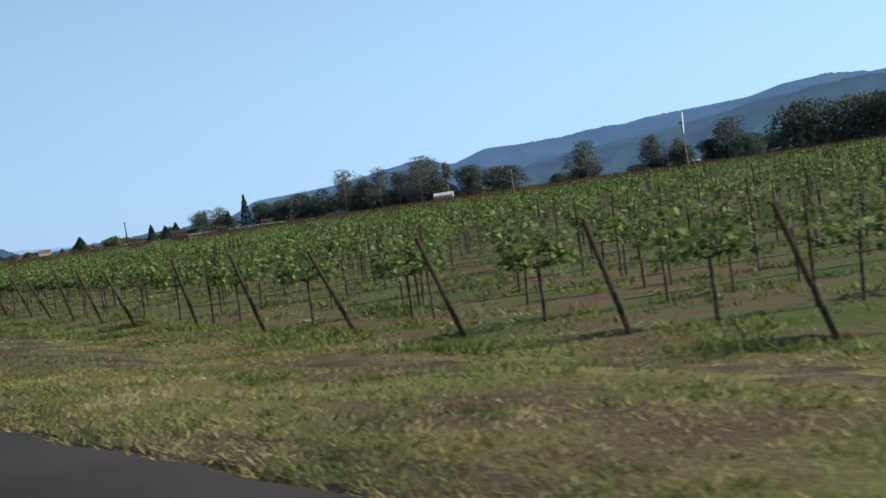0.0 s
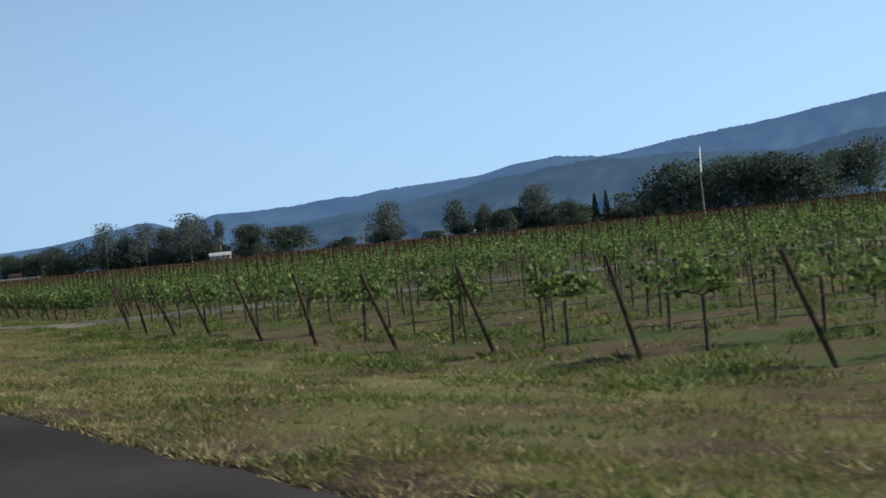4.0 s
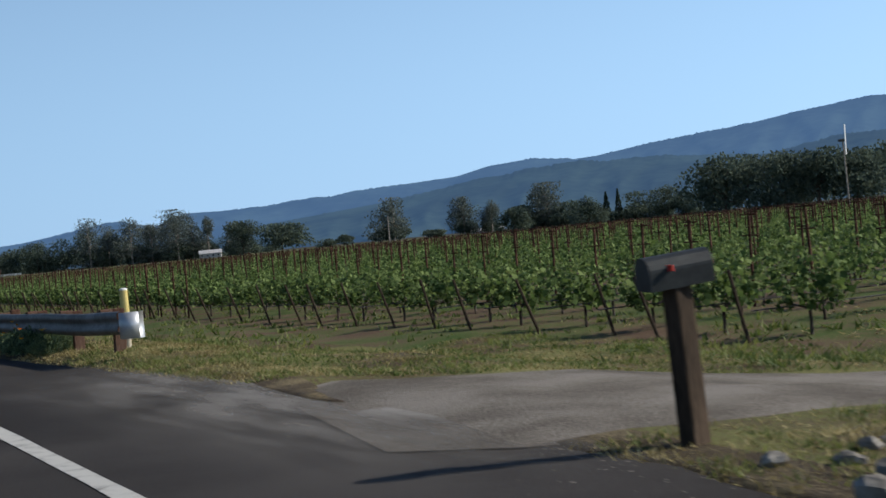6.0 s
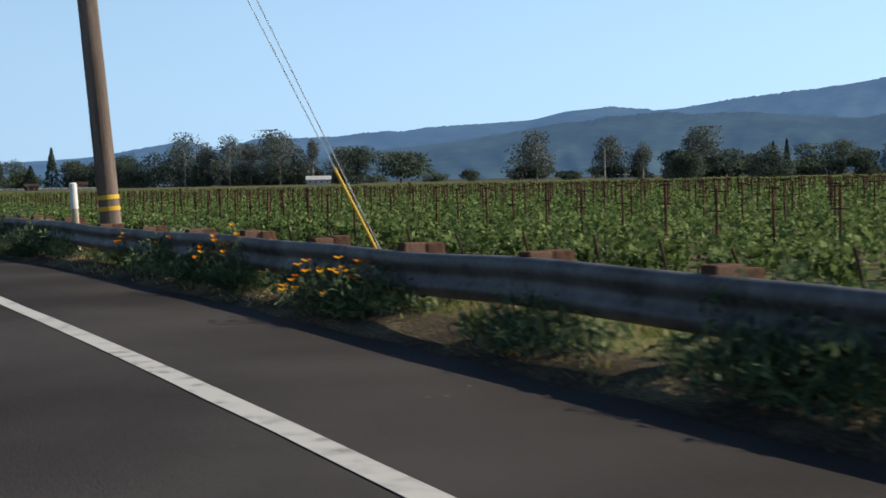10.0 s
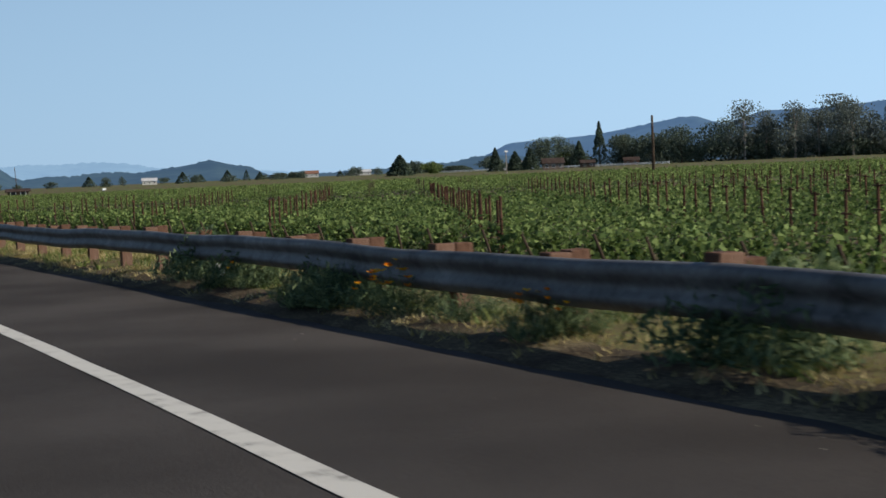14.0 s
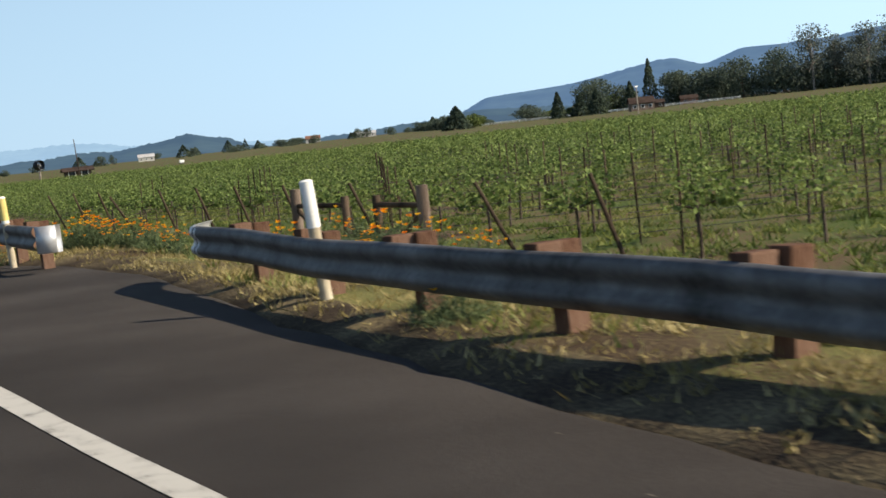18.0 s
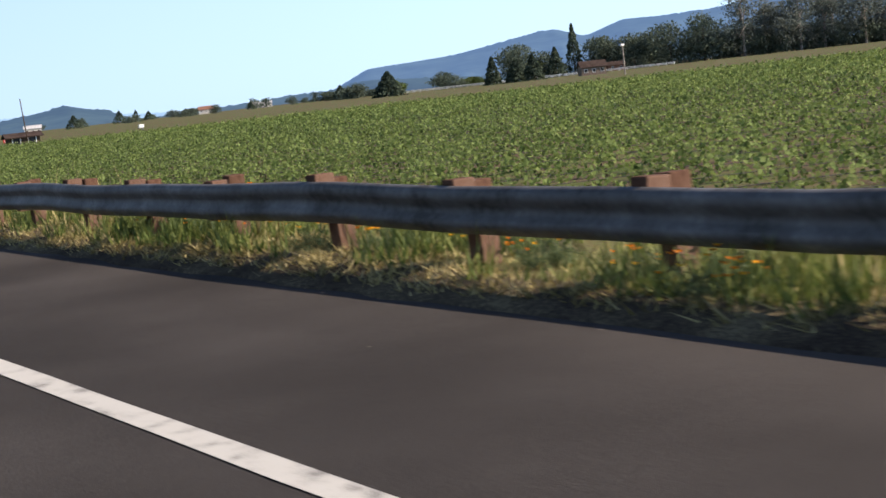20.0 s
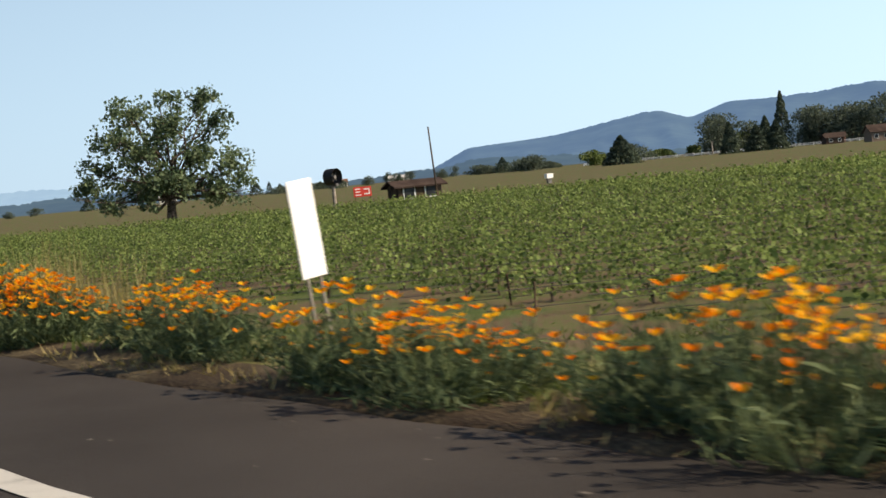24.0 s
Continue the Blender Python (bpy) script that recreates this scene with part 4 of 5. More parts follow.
def vineyard(name, s0, s1, gap, lat_of, low, high, stake_top, leaf, width, mat, length, dense, label, arms, stake_mat, post_len, stake_gap, seed, az, vine_gap=1.8, ends=True, tuft=0.95):
    global RV, RN
    RV = np.array([math.sin(radians(az)), math.cos(radians(az)), 0.0])
    RN = np.array([RV[1], -RV[0], 0.0])
    rng = np.random.default_rng(seed)
    kinds = grapevine_kinds(rng, low, high, int(300 * dense), leaf * 1.1, width, mat, stake_top)
    lobes, trunks, stakes, arm_c, wires = [], ([], []), ([], []), [], ([], [])
    front = []
    for i, s in enumerate(np.arange(s0, s1, gap)):
        s = s + float(np.interp(s, [10, 24, 48, 52, 70, 90], [-0.3, -0.2, 1.4, 1.1, 0.6, 0]))
        o = line(s, lat_of(s), float(field(s))) + 0
        far = length * (1 + 0.03 * math.sin(i * 1.7))
        front.append((s, o))
        d = np.arange(0.9, far, vine_gap)
        for lo, hi, n, grow in ((vine_gap * 0.75, 13, 165, 0.95), (13, 32, 95, 1.2), (32, 70, 40, 1.65), (70, 150, 12, 2.7), (150, far, 4, 4.2)):
            dd = d[(d > lo) & (d <= hi)]
            if not len(dd):
                continue
            m = max(2, int(n * dense))
            C, sz = canopy(rng, m * len(dd), leaf * grow, 1.0, width, low, high)
            C[:, 0] = (C[:, 0] * vine_gap * tuft) + np.repeat(dd, m) + rng.normal(size=m * len(dd)) * 0.05
            gaps = rng.uniform(size=len(dd)) < 0.05
            keep = ~np.repeat(gaps, m)
            C[:, 2] += np.repeat(rng.normal(size=len(dd)) * 0.06, m)
            lobes.append(leaves_np(along(C[keep], o), sz[keep], 0.2, rng))
        t = d[(d > 1.4) & (d < 45)]
        a = o + t[:, None] * RV + rng.normal(size=(len(t), 3)) * [0.04, 0.04, 0]
        trunks[0].append(a + [0, 0, -0.05])
        trunks[1].append(a + np.stack([rng.normal(size=len(t)) * 0.03, rng.normal(size=len(t)) * 0.03, np.full(len(t), low + 0.05)], 1))
        t = np.arange((2.0 - float(np.dot(o, RV))) % stake_gap + 0.3, min(far, 190), stake_gap)
        a = o + t[:, None] * RV + rng.normal(size=(len(t), 3)) * [0.03, 0.03, 0.0]
        tip = a + np.stack([rng.normal(size=len(t)) * 0.03, rng.normal(size=len(t)) * 0.03, stake_top - float(np.interp(s, [285, 320], [0, 0.22])) * arms + rng.normal(size=len(t)) * 0.05], 1)
        stakes[0].append(a + [0, 0, -0.1])
        stakes[1].append(tip)
        if arms:
            arm_c.append(tip[t < 130] - [0, 0, 0.04])
            arm_c.append(tip[t < 60] - [0, 0, 0.42])
        for h in (0.42, low + 0.05):
            reach = min(far, 60)
            k = np.arange(0, reach, 6.0)
            sagz = lambda q: o + q[:, None] * RV + [0, 0, h]
            wires[0].append(sagz(k))
            wires[1].append(sagz(k + 6.0))
    V, F = joined(lobes)
    part(name + "_foliage", mesh_np(name, V, F), mat, None, label, category="vines", kind="stuff")
    A, B = np.concatenate(trunks[0]), np.concatenate(trunks[1])
    part("vine_trunks", mesh_np("vine_trunks", *rods_np(A, B, np.full((len(A), 1), 0.026), 5)), BARK, None, "thin dark vine trunks in rows", category="vines", kind="stuff")
    A, B = np.concatenate(stakes[0]), np.concatenate(stakes[1])
    part("vineyard_stakes", mesh_np("vineyard_stakes", *rods_np(A, B, np.full((len(A), 1), 0.029 if arms else 0.018), 5)), stake_mat, None, "thin dark stakes standing in the vine rows", category="stakes", kind="stuff")
    if arms:
        C = np.concatenate(arm_c)
        part("stake_arms", mesh_np("stake_arms", *boxes_np(C, (0.5, 0.026, 0.026), -radians(az))), stake_mat, None, "short cross arms on the vineyard stakes", category="stakes", kind="stuff")
    A, B = np.concatenate(wires[0]), np.concatenate(wires[1])
    part("vineyard_wires", mesh_np("vineyard_wires", *rods_np(A, B, np.full((len(A), 1), 0.007), 3)), WIRE, None, "thin trellis wires and drip hose along the rows", category="wires", kind="stuff")
    # end posts, leaning out towards the road, and the first vine of each row
    bm = bmesh.new()
    rod(bm, (0, 0, -0.15), (0, 0, post_len), 0.034 if post_len > 1.2 else 0.028, 0.03 if post_len > 1.2 else 0.024, 10)
    me = bpy.data.meshes.new("end_post")
    bm.to_mesh(me)
    bm.free()
    me.materials.append(DARK_WOOD)
    for i, (s, o) in enumerate(front):
        lean = 17 + rng.normal() * 3
        if not ends:
            break
        ob = new("end_post", me)
        tilt = Vector((0, 0, 1)) * math.cos(radians(lean)) - Vector(RV) * math.sin(radians(lean))
        ob.matrix_world = Matrix.Translation(Vector(o) + Vector((rng.normal() * 0.1, rng.normal() * 0.1, 0))) @ tilt.to_track_quat("Z", "Y").to_matrix().to_4x4()
        tagged(ob, "thin rusty end post leaning outward at a vine row", "end post", "end posts of the vine rows")
        tr, can = kinds[int(rng.integers(4))]
        vine = thing("grapevine", tuple(o + RV * (0.95 + rng.normal() * 0.1)), "young grapevine with fresh green leaves at its row's end", "grapevine", "first vines of the rows")
        vine.rotation_euler.z = rng.normal() * 0.08
        for nm, me2 in (("trunk", tr), ("canopy", can)):
            p = new(nm, me2)
            p.parent = vine


vineyard("young_vineyard", -35.48, 139, 3.484, lambda s: float(np.interp(s, [0, 30, 34, 40, 46, 53, 72, 100, 121, 127, 131, 134.5, 138.6], [10.4, 10.9, 11.1, 11.8, 12.1, 12.2, 11.9, 11.3, 11.2, 11.4, 12.1, 12.9, 14.1])), 0.74, 1.36, 1.42, 0.1, 0.42, YOUNG_LEAF, 300, 0.8, "rows of young green vines on stakes and wires", False, DARK_WOOD, 1.42, 3.6, 11, 118, tuft=0.5)
vineyard("vineyard", 143.5, 398, 1.9, lambda s: float(np.interp(s, [143, 150, 300, 380, 398], [12.3, 12.2, 12.2, 12.4, 12.9])), 0.36, 1.1, 1.7, 0.115, 0.5, VINE_LEAF, 360, 1.0, "dense green vine rows with cross-armed stakes", True, RUST, 1.02, 5.4, 12, 114)
vineyard("young_vineyard", 412, 447, 3.05, lambda s: float(np.interp(s, [412, 430, 640], [11.7, 12.5, 12.6])), 0.66, 1.25, 1.46, 0.085, 0.45, YOUNG_LEAF, 420, 0.95, "rows of leafy young vines on low stakes", False, DARK_WOOD, 1.35, 3.6, 13, 114, tuft=0.55)
vineyard("low_vineyard", 450, 660, 2.3, lambda s: 12.4, 0.1, 0.86, 0.5, 0.1, 0.66, LOW_LEAF, 420, 0.95, "low bushy vines in dense green rows", False, DARK_WOOD, 1.0, 12.0, 14, 114, 1.5, False)


# ---- trees ----
def crown_points(rng, lobes, n, shell=0.35):
    """Places spread through rounded lobes, most near their skins."""
    w = np.array([l[3] ** 2 * l[4] for l in lobes]) ** 0.66
    pick = rng.choice(len(lobes), n, p=w / w.sum())
    d = rng.normal(size=(n, 3))
    d /= np.linalg.norm(d, axis=1, keepdims=True)
    r = 1 - shell * rng.uniform(size=n) ** 1.5 + 0.12 * rng.normal(size=n)
    L = np.array(lobes)[pick]
    return np.stack([L[:, 0] + d[:, 0] * r * L[:, 3], L[:, 1] + d[:, 1] * r * L[:, 3], L[:, 2] + d[:, 2] * r * L[:, 4]], 1)


def tree(kind, x, y, h, w, seed, label="", name="tree", detail=1.0, base=FIELD):
    rng = np.random.default_rng(seed)
    names = {"e": ("tall eucalyptus with a pale trunk and open grey-green crown", GUM_LEAF, PALE_BARK), "r": ("broad dark green tree across the fields", DARK_LEAF, BARK), "c": ("dark pointed conifer beyond the vineyard", NEEDLE, BARK), "b": ("small light green tree beyond the fields", BUSH_LEAF, BARK), "o": ("large spreading oak with an open crown", OAK_LEAF, BARK)}
    lab, leaf, bark = names[kind]
    ob = thing(name, (x, y, base), label or lab, "tree", "far trees")
    ends = []
    if kind == "c":
        n = int(2000 * detail)
        k = rng.uniform(0.04, 1, n)
        a = rng.uniform(0, 2 * math.pi, n)
        tier = 0.72 + 0.28 * np.abs(np.sin(k * 17 + rng.uniform()))
        r = w / 2 * (1 - k) ** 0.85 * tier * (1 - 0.45 * rng.uniform(size=n) ** 2) + 0.1
        P = np.stack([r * np.cos(a), r * np.sin(a), h * k - 0.15 * r], 1)
        size = 0.055 * w + 0.28
        ends.append(((0, 0, h * 0.95), 0.05))
    else:
        lobes = []
        if kind == "e":
            m = 13
            for i in range(m):
                z = rng.uniform(0.25, 0.88)
                rr = w * rng.uniform(0.2, 0.32)
                a, q = rng.uniform(0, 6.3), w * rng.uniform(0.05, 0.34) * (1.25 - z)
                lobes.append((q * 1.5 * math.cos(a), q * 1.5 * math.sin(a), h * z, rr, rr * rng.uniform(0.75, 1.2)))
            lobes.append((0, 0, h * 0.9, w * 0.2, h * 0.1))
        else:
            m = 11
            for i in range(m):
                z = rng.uniform(0.12, 0.8)
                rr = w * rng.uniform(0.2, 0.33)
                a, q = rng.uniform(0, 6.3), w * 0.33 * math.sqrt(rng.uniform()) * (1.15 - 0.6 * z)
                lobes.append((q * math.cos(a), q * math.sin(a), h * z, rr, min(h * 0.24, rr)))
            lobes.append((0, 0, h * 0.84, w * 0.2, h * 0.16))
        n = int((2900 if kind == "r" else 2900) * detail)
        P = crown_points(rng, lobes, n, 0.45)
        P[:, 2] = np.clip(P[:, 2], 0.25, h * 1.02)
        size = 0.024 * w + 0.4
        ends = [((l[0] * 0.8, l[1] * 0.8, l[2]), 0.08 * w / 12 + 0.04) for l in lobes]
    A, B, R = [], [], []
    fork = h * (0.42 if kind == "e" else 0.22)
    r0 = max(0.12, h * 0.018)
    A.append((0, 0, -0.3)), B.append((0, 0, fork)), R.append((r0 * 1.3, r0))
    for e, r1 in ends:
        mid = (e[0] * 0.35, e[1] * 0.35, fork + (e[2] - fork) * 0.5)
        A += [(0, 0, fork * 0.95), mid]
        B += [mid, e]
        R += [(r0 * 0.75, r0 * 0.5), (r0 * 0.5, r0 * 0.18)]
    part("trunk", mesh_np("trunk", *rods_np(A, B, R, 7)), bark, ob)
    part("crown", mesh_np("crown", *leaves_np(P, size * rng.uniform(0.6, 1.3, len(P)), 0.1, rng)), leaf, ob)
    return ob


GROVE = (
    ('r', 580, 806, 19.1, 19.5), ('r', 591, 784, 16.0, 30.5), ('r', 624, 767, 6.3, 9.7), ('e', 564, 665, 21.4, 17.4),
    ('e', 614, 662, 19.7, 13.2), ('e', 624, 651, 17.4, 9.4), ('r', 651, 651, 13.0, 16.6), ('e', 659, 640, 23.4, 22.6),
    ('r', 662, 627, 13.0, 22.5), ('r', 670, 617, 11.0, 15.0), ('c', 670, 609, 16.1, 5.4), ('c', 674, 604, 17.1, 4.8),
    ('r', 683, 600, 14.8, 24.0), ('r', 697, 588, 17.0, 16.6), ('r', 694, 574, 12.3, 17.9), ('r', 678, 543, 24.0, 22.9),
)
FIELD_EDGE = (
    ('r', 694, 536, 28.1, 34.9), ('r', 703, 520, 27.9, 34.9), ('r', 702, 501, 23.0, 22.9), ('r', 677, 462, 23.5, 24.5),
    ('r', 684, 448, 28.1, 29.9), ('r', 661, 730, 4.6, 13.0), ('r', 442, 390, 19.5, 23.2), ('r', 452, 377, 17.8, 21.1),
    ('r', 460, 366, 17.9, 23.2), ('r', 466, 356, 17.1, 23.2), ('r', 571, 546, 12.7, 14.3), ('r', 548, 571, 10.7, 14.3),
    ('c', 341, 889, 8.5, 11.6), ('c', 394, 901, 10.4, 6.6), ('c', 402, 897, 8.4, 8.5), ('c', 408, 894, 9.6, 8.5),
)
FARMSTEAD = (
    ('r', 488, 1021, 16.9, 17.6), ('c', 525, 1022, 24.6, 9.2), ('r', 506, 1022, 12.7, 19.5), ('r', 532, 1006, 17.0, 19.5),
    ('r', 544, 999, 16.8, 22.7), ('r', 552, 981, 20.2, 22.5), ('r', 565, 972, 20.9, 25.7), ('e', 574, 954, 30.8, 19.7),
    ('e', 589, 955, 26.2, 16.0), ('e', 595, 938, 29.4, 19.7), ('e', 611, 938, 25.6, 14.4), ('e', 618, 919, 27.8, 19.7),
    ('e', 631, 920, 24.2, 16.0), ('e', 636, 910, 27.3, 9.6), ('e', 659, 909, 21.6, 17.8), ('r', 557, 1344, 5.9, 17.0),
)
LANE_TREES = (
    ('r', 570, 1336, 3.6, 15.1), ('r', 583, 1329, 4.5, 15.1), ('r', 567, 1280, 4.5, 12.5), ('b', 414, 1010, 6.3, 9.2),
    ('b', 510, 1091, 4.5, 10.0), ('b', 502, 1022, 8.6, 11.1), ('b', 485, 1035, 4.5, 5.8), ('b', 506, 1093, 3.9, 8.6),
    ('r', 530, 1076, 19.1, 14.9), ('c', 503, 1008, 13.9, 9.4), ('r', 538, 1019, 16.2, 16.3), ('r', 582, 1033, 16.3, 22.9),
    ('r', 630, 1043, 25.9, 21.1), ('r', 652, 1035, 19.0, 24.5), ('e', 673, 1027, 26.3, 18.6), ('e', 676, 994, 34.8, 24.1),
)
for i, (k, x, y, h, w) in enumerate(GROVE + FIELD_EDGE + FARMSTEAD + LANE_TREES):
    tree(k, x, y, h * 1.02, w * 1.28, 100 + i)
    if k == "e":
        tree("r", x + 5, y + 6, h * 0.42, w * 1.4, 700 + i, "low leafy tree filling in under the tall eucalyptus")
rng = np.random.default_rng(77)
for i in range(46):
    az, d = radians(rng.uniform(3, 25)), rng.uniform(1050, 1500)
    tree("r" if rng.uniform() < 0.75 else "c", 60 + d * math.sin(az), 260 + d * math.cos(az), rng.uniform(4, 9), rng.uniform(7, 16), 300 + i, "small dark tree far off on the valley floor", detail=0.3)
for i in range(30):
    az, d = radians(rng.uniform(24, 62)), rng.uniform(930, 1000)
    tree("r", 60 + d * math.sin(az), 260 + d * math.cos(az), rng.uniform(5, 10), rng.uniform(14, 26), 400 + i, "dark tree in the wood's far edge", detail=0.45)


def oak(x, y, h, w):
    rng = np.random.default_rng(5)
    ob = thing("oak_tree", (x, y, FIELD), "large spreading oak with an open ragged crown beyond the vines", "tree")
    lobes = []
    side = Vector((math.cos(radians(18)), -math.sin(radians(18)), 0))
    deep = Vector((math.sin(radians(18)), math.cos(radians(18)), 0))
    for a, z, r1, r2 in ((-7.8, 3.9, 1.6, 1.2), (-6.6, 5.6, 2.1, 1.6), (-5.3, 8.4, 2.1, 1.7), (-3.2, 11.0, 2.3, 1.5), (-5.6, 2.1, 1.4, 1.4), (1.0, 12.0, 1.4, 1.2), (0.7, 9.5, 2.4, 2.1), (4.6, 11.8, 1.6, 1.4), (5.3, 9.5, 1.8, 1.8), (7.0, 5.3, 1.8, 1.9), (7.4, 2.5, 1.4, 1.6), (3.5, 6.3, 2.4, 2.1), (-2.1, 7.0, 2.8, 2.1), (0.0, 4.2, 2.8, 1.8), (-3.5, 3.9, 2.4, 1.8), (2.5, 3.2, 2.1, 1.4), (-2.1, 2.4, 1.4, 1.2), (4.9, 2.8, 1.8, 1.8)):
        for w2 in (-1, 1):
            c = side * (a * 0.88 + rng.normal() * 0.3) + deep * (w2 * rng.uniform(0.6, 2.6))
            lobes.append((c.x, c.y, z * 0.9, r1 * 0.95, r2 * 0.95))
    P = crown_points(rng, lobes, 32000, 0.95)
    hold = np.array([noise.noise(Vector(p * 0.75)) for p in P]) > 0.03
    P = P[hold & (P[:, 2] > h * 0.07)]
    A, B, R = [(0, 0, -0.3), (0.05, 0, 1.0)], [(0.05, 0, 1.0), (0.2, 0.1, 2.3)], [(0.6, 0.42), (0.42, 0.36)]
    for l in lobes:
        m1 = np.array([l[0] * 0.3, l[1] * 0.3, 2.2 + (l[2] - 2.2) * 0.35]) + rng.normal(size=3) * 0.7
        m2 = np.array([l[0] * 0.7, l[1] * 0.7, 2.2 + (l[2] - 2.2) * 0.8]) + rng.normal(size=3) * 0.8
        A += [(0.2, 0.1, 2.2), m1, m2]
        B += [m1, m2, l[:3]]
        R += [(0.17, 0.1), (0.1, 0.06), (0.06, 0.02)]
        for j in range(5):
            e = np.array(l[:3]) + rng.normal(size=3) * [l[3] * 0.6, l[3] * 0.6, l[4] * 0.6]
            A.append(m2), B.append(e), R.append((0.03, 0.01))
    part("trunk", mesh_np("trunk", *rods_np(A, B, R, 8)), BARK, ob)
    part("crown", mesh_np("crown", *leaves_np(P, 0.33 * rng.uniform(0.5, 1.3, len(P)), 0.1, rng)), OAK_LEAF, ob)


oak(112.6, 640.4, 12.0, 18.5)


# ---- buildings across the fields ----
def house(x, y, w, d, eave, ridge_h, yaw, wall_mat, roof_mat, label, windows=3):
    ob = thing("house", Matrix.Translation((x, y, FIELD)) @ Matrix.Rotation(radians(yaw), 4, "Z"), label, "house", "far buildings")
    bm = bmesh.new()
    box(bm, (w, d, eave), (0, 0, eave / 2))
    a = [bm.verts.new(v) for v in ((-w / 2, -d / 2, eave), (-w / 2, d / 2, eave), (-w / 2, 0, ridge_h), (w / 2, -d / 2, eave), (w / 2, d / 2, eave), (w / 2, 0, ridge_h))]
    bm.faces.new(a[:3])
    bm.faces.new(a[3:][::-1])
    part("wall", bm, wall_mat, ob)
    bm = bmesh.new()
    o = 0.5
    for sgn in (-1, 1):
        slope = math.hypot(d / 2 + o, (ridge_h - eave) * (1 + 2 * o / d))
        ang = math.atan2(ridge_h - eave, d / 2)
        box(bm, (w + 2 * o, slope, 0.15), (0, sgn * (d / 4 + o / 2), (eave + ridge_h) / 2 + 0.1 - o * 0.5 * (ridge_h - eave) / d), Matrix.Rotation(-sgn * ang, 4, "X"))
    part("roof", bm, roof_mat, ob)
    for i in range(windows):
        win = w * ((i + 0.5) / windows - 0.5)
        bm = bmesh.new()
        box(bm, (1.2, 0.08, 1.2), (win, -d / 2 - 0.03, eave * 0.55))
        frame_ob = part("window", bm, SIGN_WHITE, ob)
        bm = bmesh.new()
        box(bm, (1.0, 0.03, 1.0), (win, -d / 2 - 0.08, eave * 0.55))
        part("pane", bm, GLASS_DARK, frame_ob)
    return ob


house(587.3, 846.4, 13, 8, 2.8, 4.6, -40, PLASTER, PALE_ROOF, "low pale barn with a grey roof before the eucalyptus grove", 4)
house(371, 810, 8, 6, 2.6, 4.4, -25, POLE_WOOD, ROOF, "brown farmhouse with a low roof among conifers")
house(448, 910, 6.5, 5, 2.2, 3.4, -25, ROOF, ROOF, "small brown outbuilding beside the farmhouse", 2)
house(525, 990, 8, 6, 2.6, 4.2, -30, CLAY_ROOF, ROOF, "small brown house with a low roof under dark trees", 2)
house(561, 1569, 12, 8, 3.5, 6, -20, PLASTER, CLAY_ROOF, "far house with a clay-red roof")
house(373, 1422, 11, 8, 3, 5, -15, PLASTER, PALE_ROOF, "far low white house")
house(600, 1545, 16, 8, 3, 5, -20, PLASTER, PALE_ROOF, "far low white house")
house(675, 700, 20, 5, 1.8, 2.6, -48, PLASTER, PALE_ROOF, "long low white roof beyond the vines", 5)
house(134.6, 635.2, 4.3, 3.0, 1.1, 1.55, -8, DARK_WOOD, ROOF, "low dark brown shed beside a bare pole", 2)


def mast(x, y, top, r, mat, label, lean=(0, 0), lamp=False):
    ob = thing("pole", Matrix.Translation((x, y, FIELD)) @ pose(0, 0, 0, lean[0], lean[1], 0), label, "pole", "poles across the fields")
    bm = bmesh.new()
    rod(bm, (0, 0, -0.3), (0, 0, top - FIELD), r, r * 0.7, 10)
    part("shaft", bm, mat, ob)
    if lamp:
        bm = bmesh.new()
        box(bm, (0.9, 0.35, 0.4), (0, 0, top - FIELD), bevel=0.05)
        part("head", bm, SIGN_WHITE, ob, "white lamp head")
    return ob


mast(336.9, 440.2, 7.9, 0.22, PALE_BARK, "pale bare pole standing in the vineyard")
mast(282.2, 683.9, 5.8, 0.2, PALE_BARK, "pale pole with a white lamp at its top", lamp=True)
mast(208.7, 499.1, 8.4, 0.26, DARK_WOOD, "dark wooden pole standing in the vineyard")
mast(133.3, 628.4, 5.7, 0.09, DARK_WOOD, "thin dark bare pole beside a shed", (0, -3))
mast(453, 983, 4.5, 0.3, PALE_BARK, "pale pole beside the far fence")
wm = mast(222.9, 230.1, 9.6, 0.16, PALE_BARK, "pale wind machine tower with a propeller blade", (0, -2))
bm = bmesh.new()
box(bm, (0.28, 0.12, 4.4), (0, -0.4, 10.2), Matrix.Rotation(radians(5), 4, "Y"), bevel=0.03)
part("blade", bm, SIGN_WHITE, wm, "white propeller blade")
bm = bmesh.new()
rod(bm, (0, -0.4, 10.15), (0, 0.7, 10.15), 0.22, 0.18, 12)
part("gearbox", bm, STEEL, wm)

fan = thing("frost_fan", Matrix.Translation((130.2, 643.6, FIELD)) @ Matrix.Rotation(radians(25), 4, "Z"), "round dark frost fan in a shroud on a pale post", "frost fan")
bm = bmesh.new()
rod(bm, (0, 0, -0.2), (0, 0, 1.9), 0.2, 0.18, 12)
part("post", bm, PALE_BARK, fan)
bm = bmesh.new()
rod(bm, (0, -0.55, 2.7), (0, 0.55, 2.7), 0.82, 0.82, 24, False)
rod(bm, (0, -0.55, 2.7), (0, 0.55, 2.7), 0.74, 0.74, 24, False)
part("shroud", bm, BLACK, fan)
bm = bmesh.new()
rod(bm, (0, -0.35, 2.7), (0, 0.35, 2.7), 0.2, 0.14, 12)
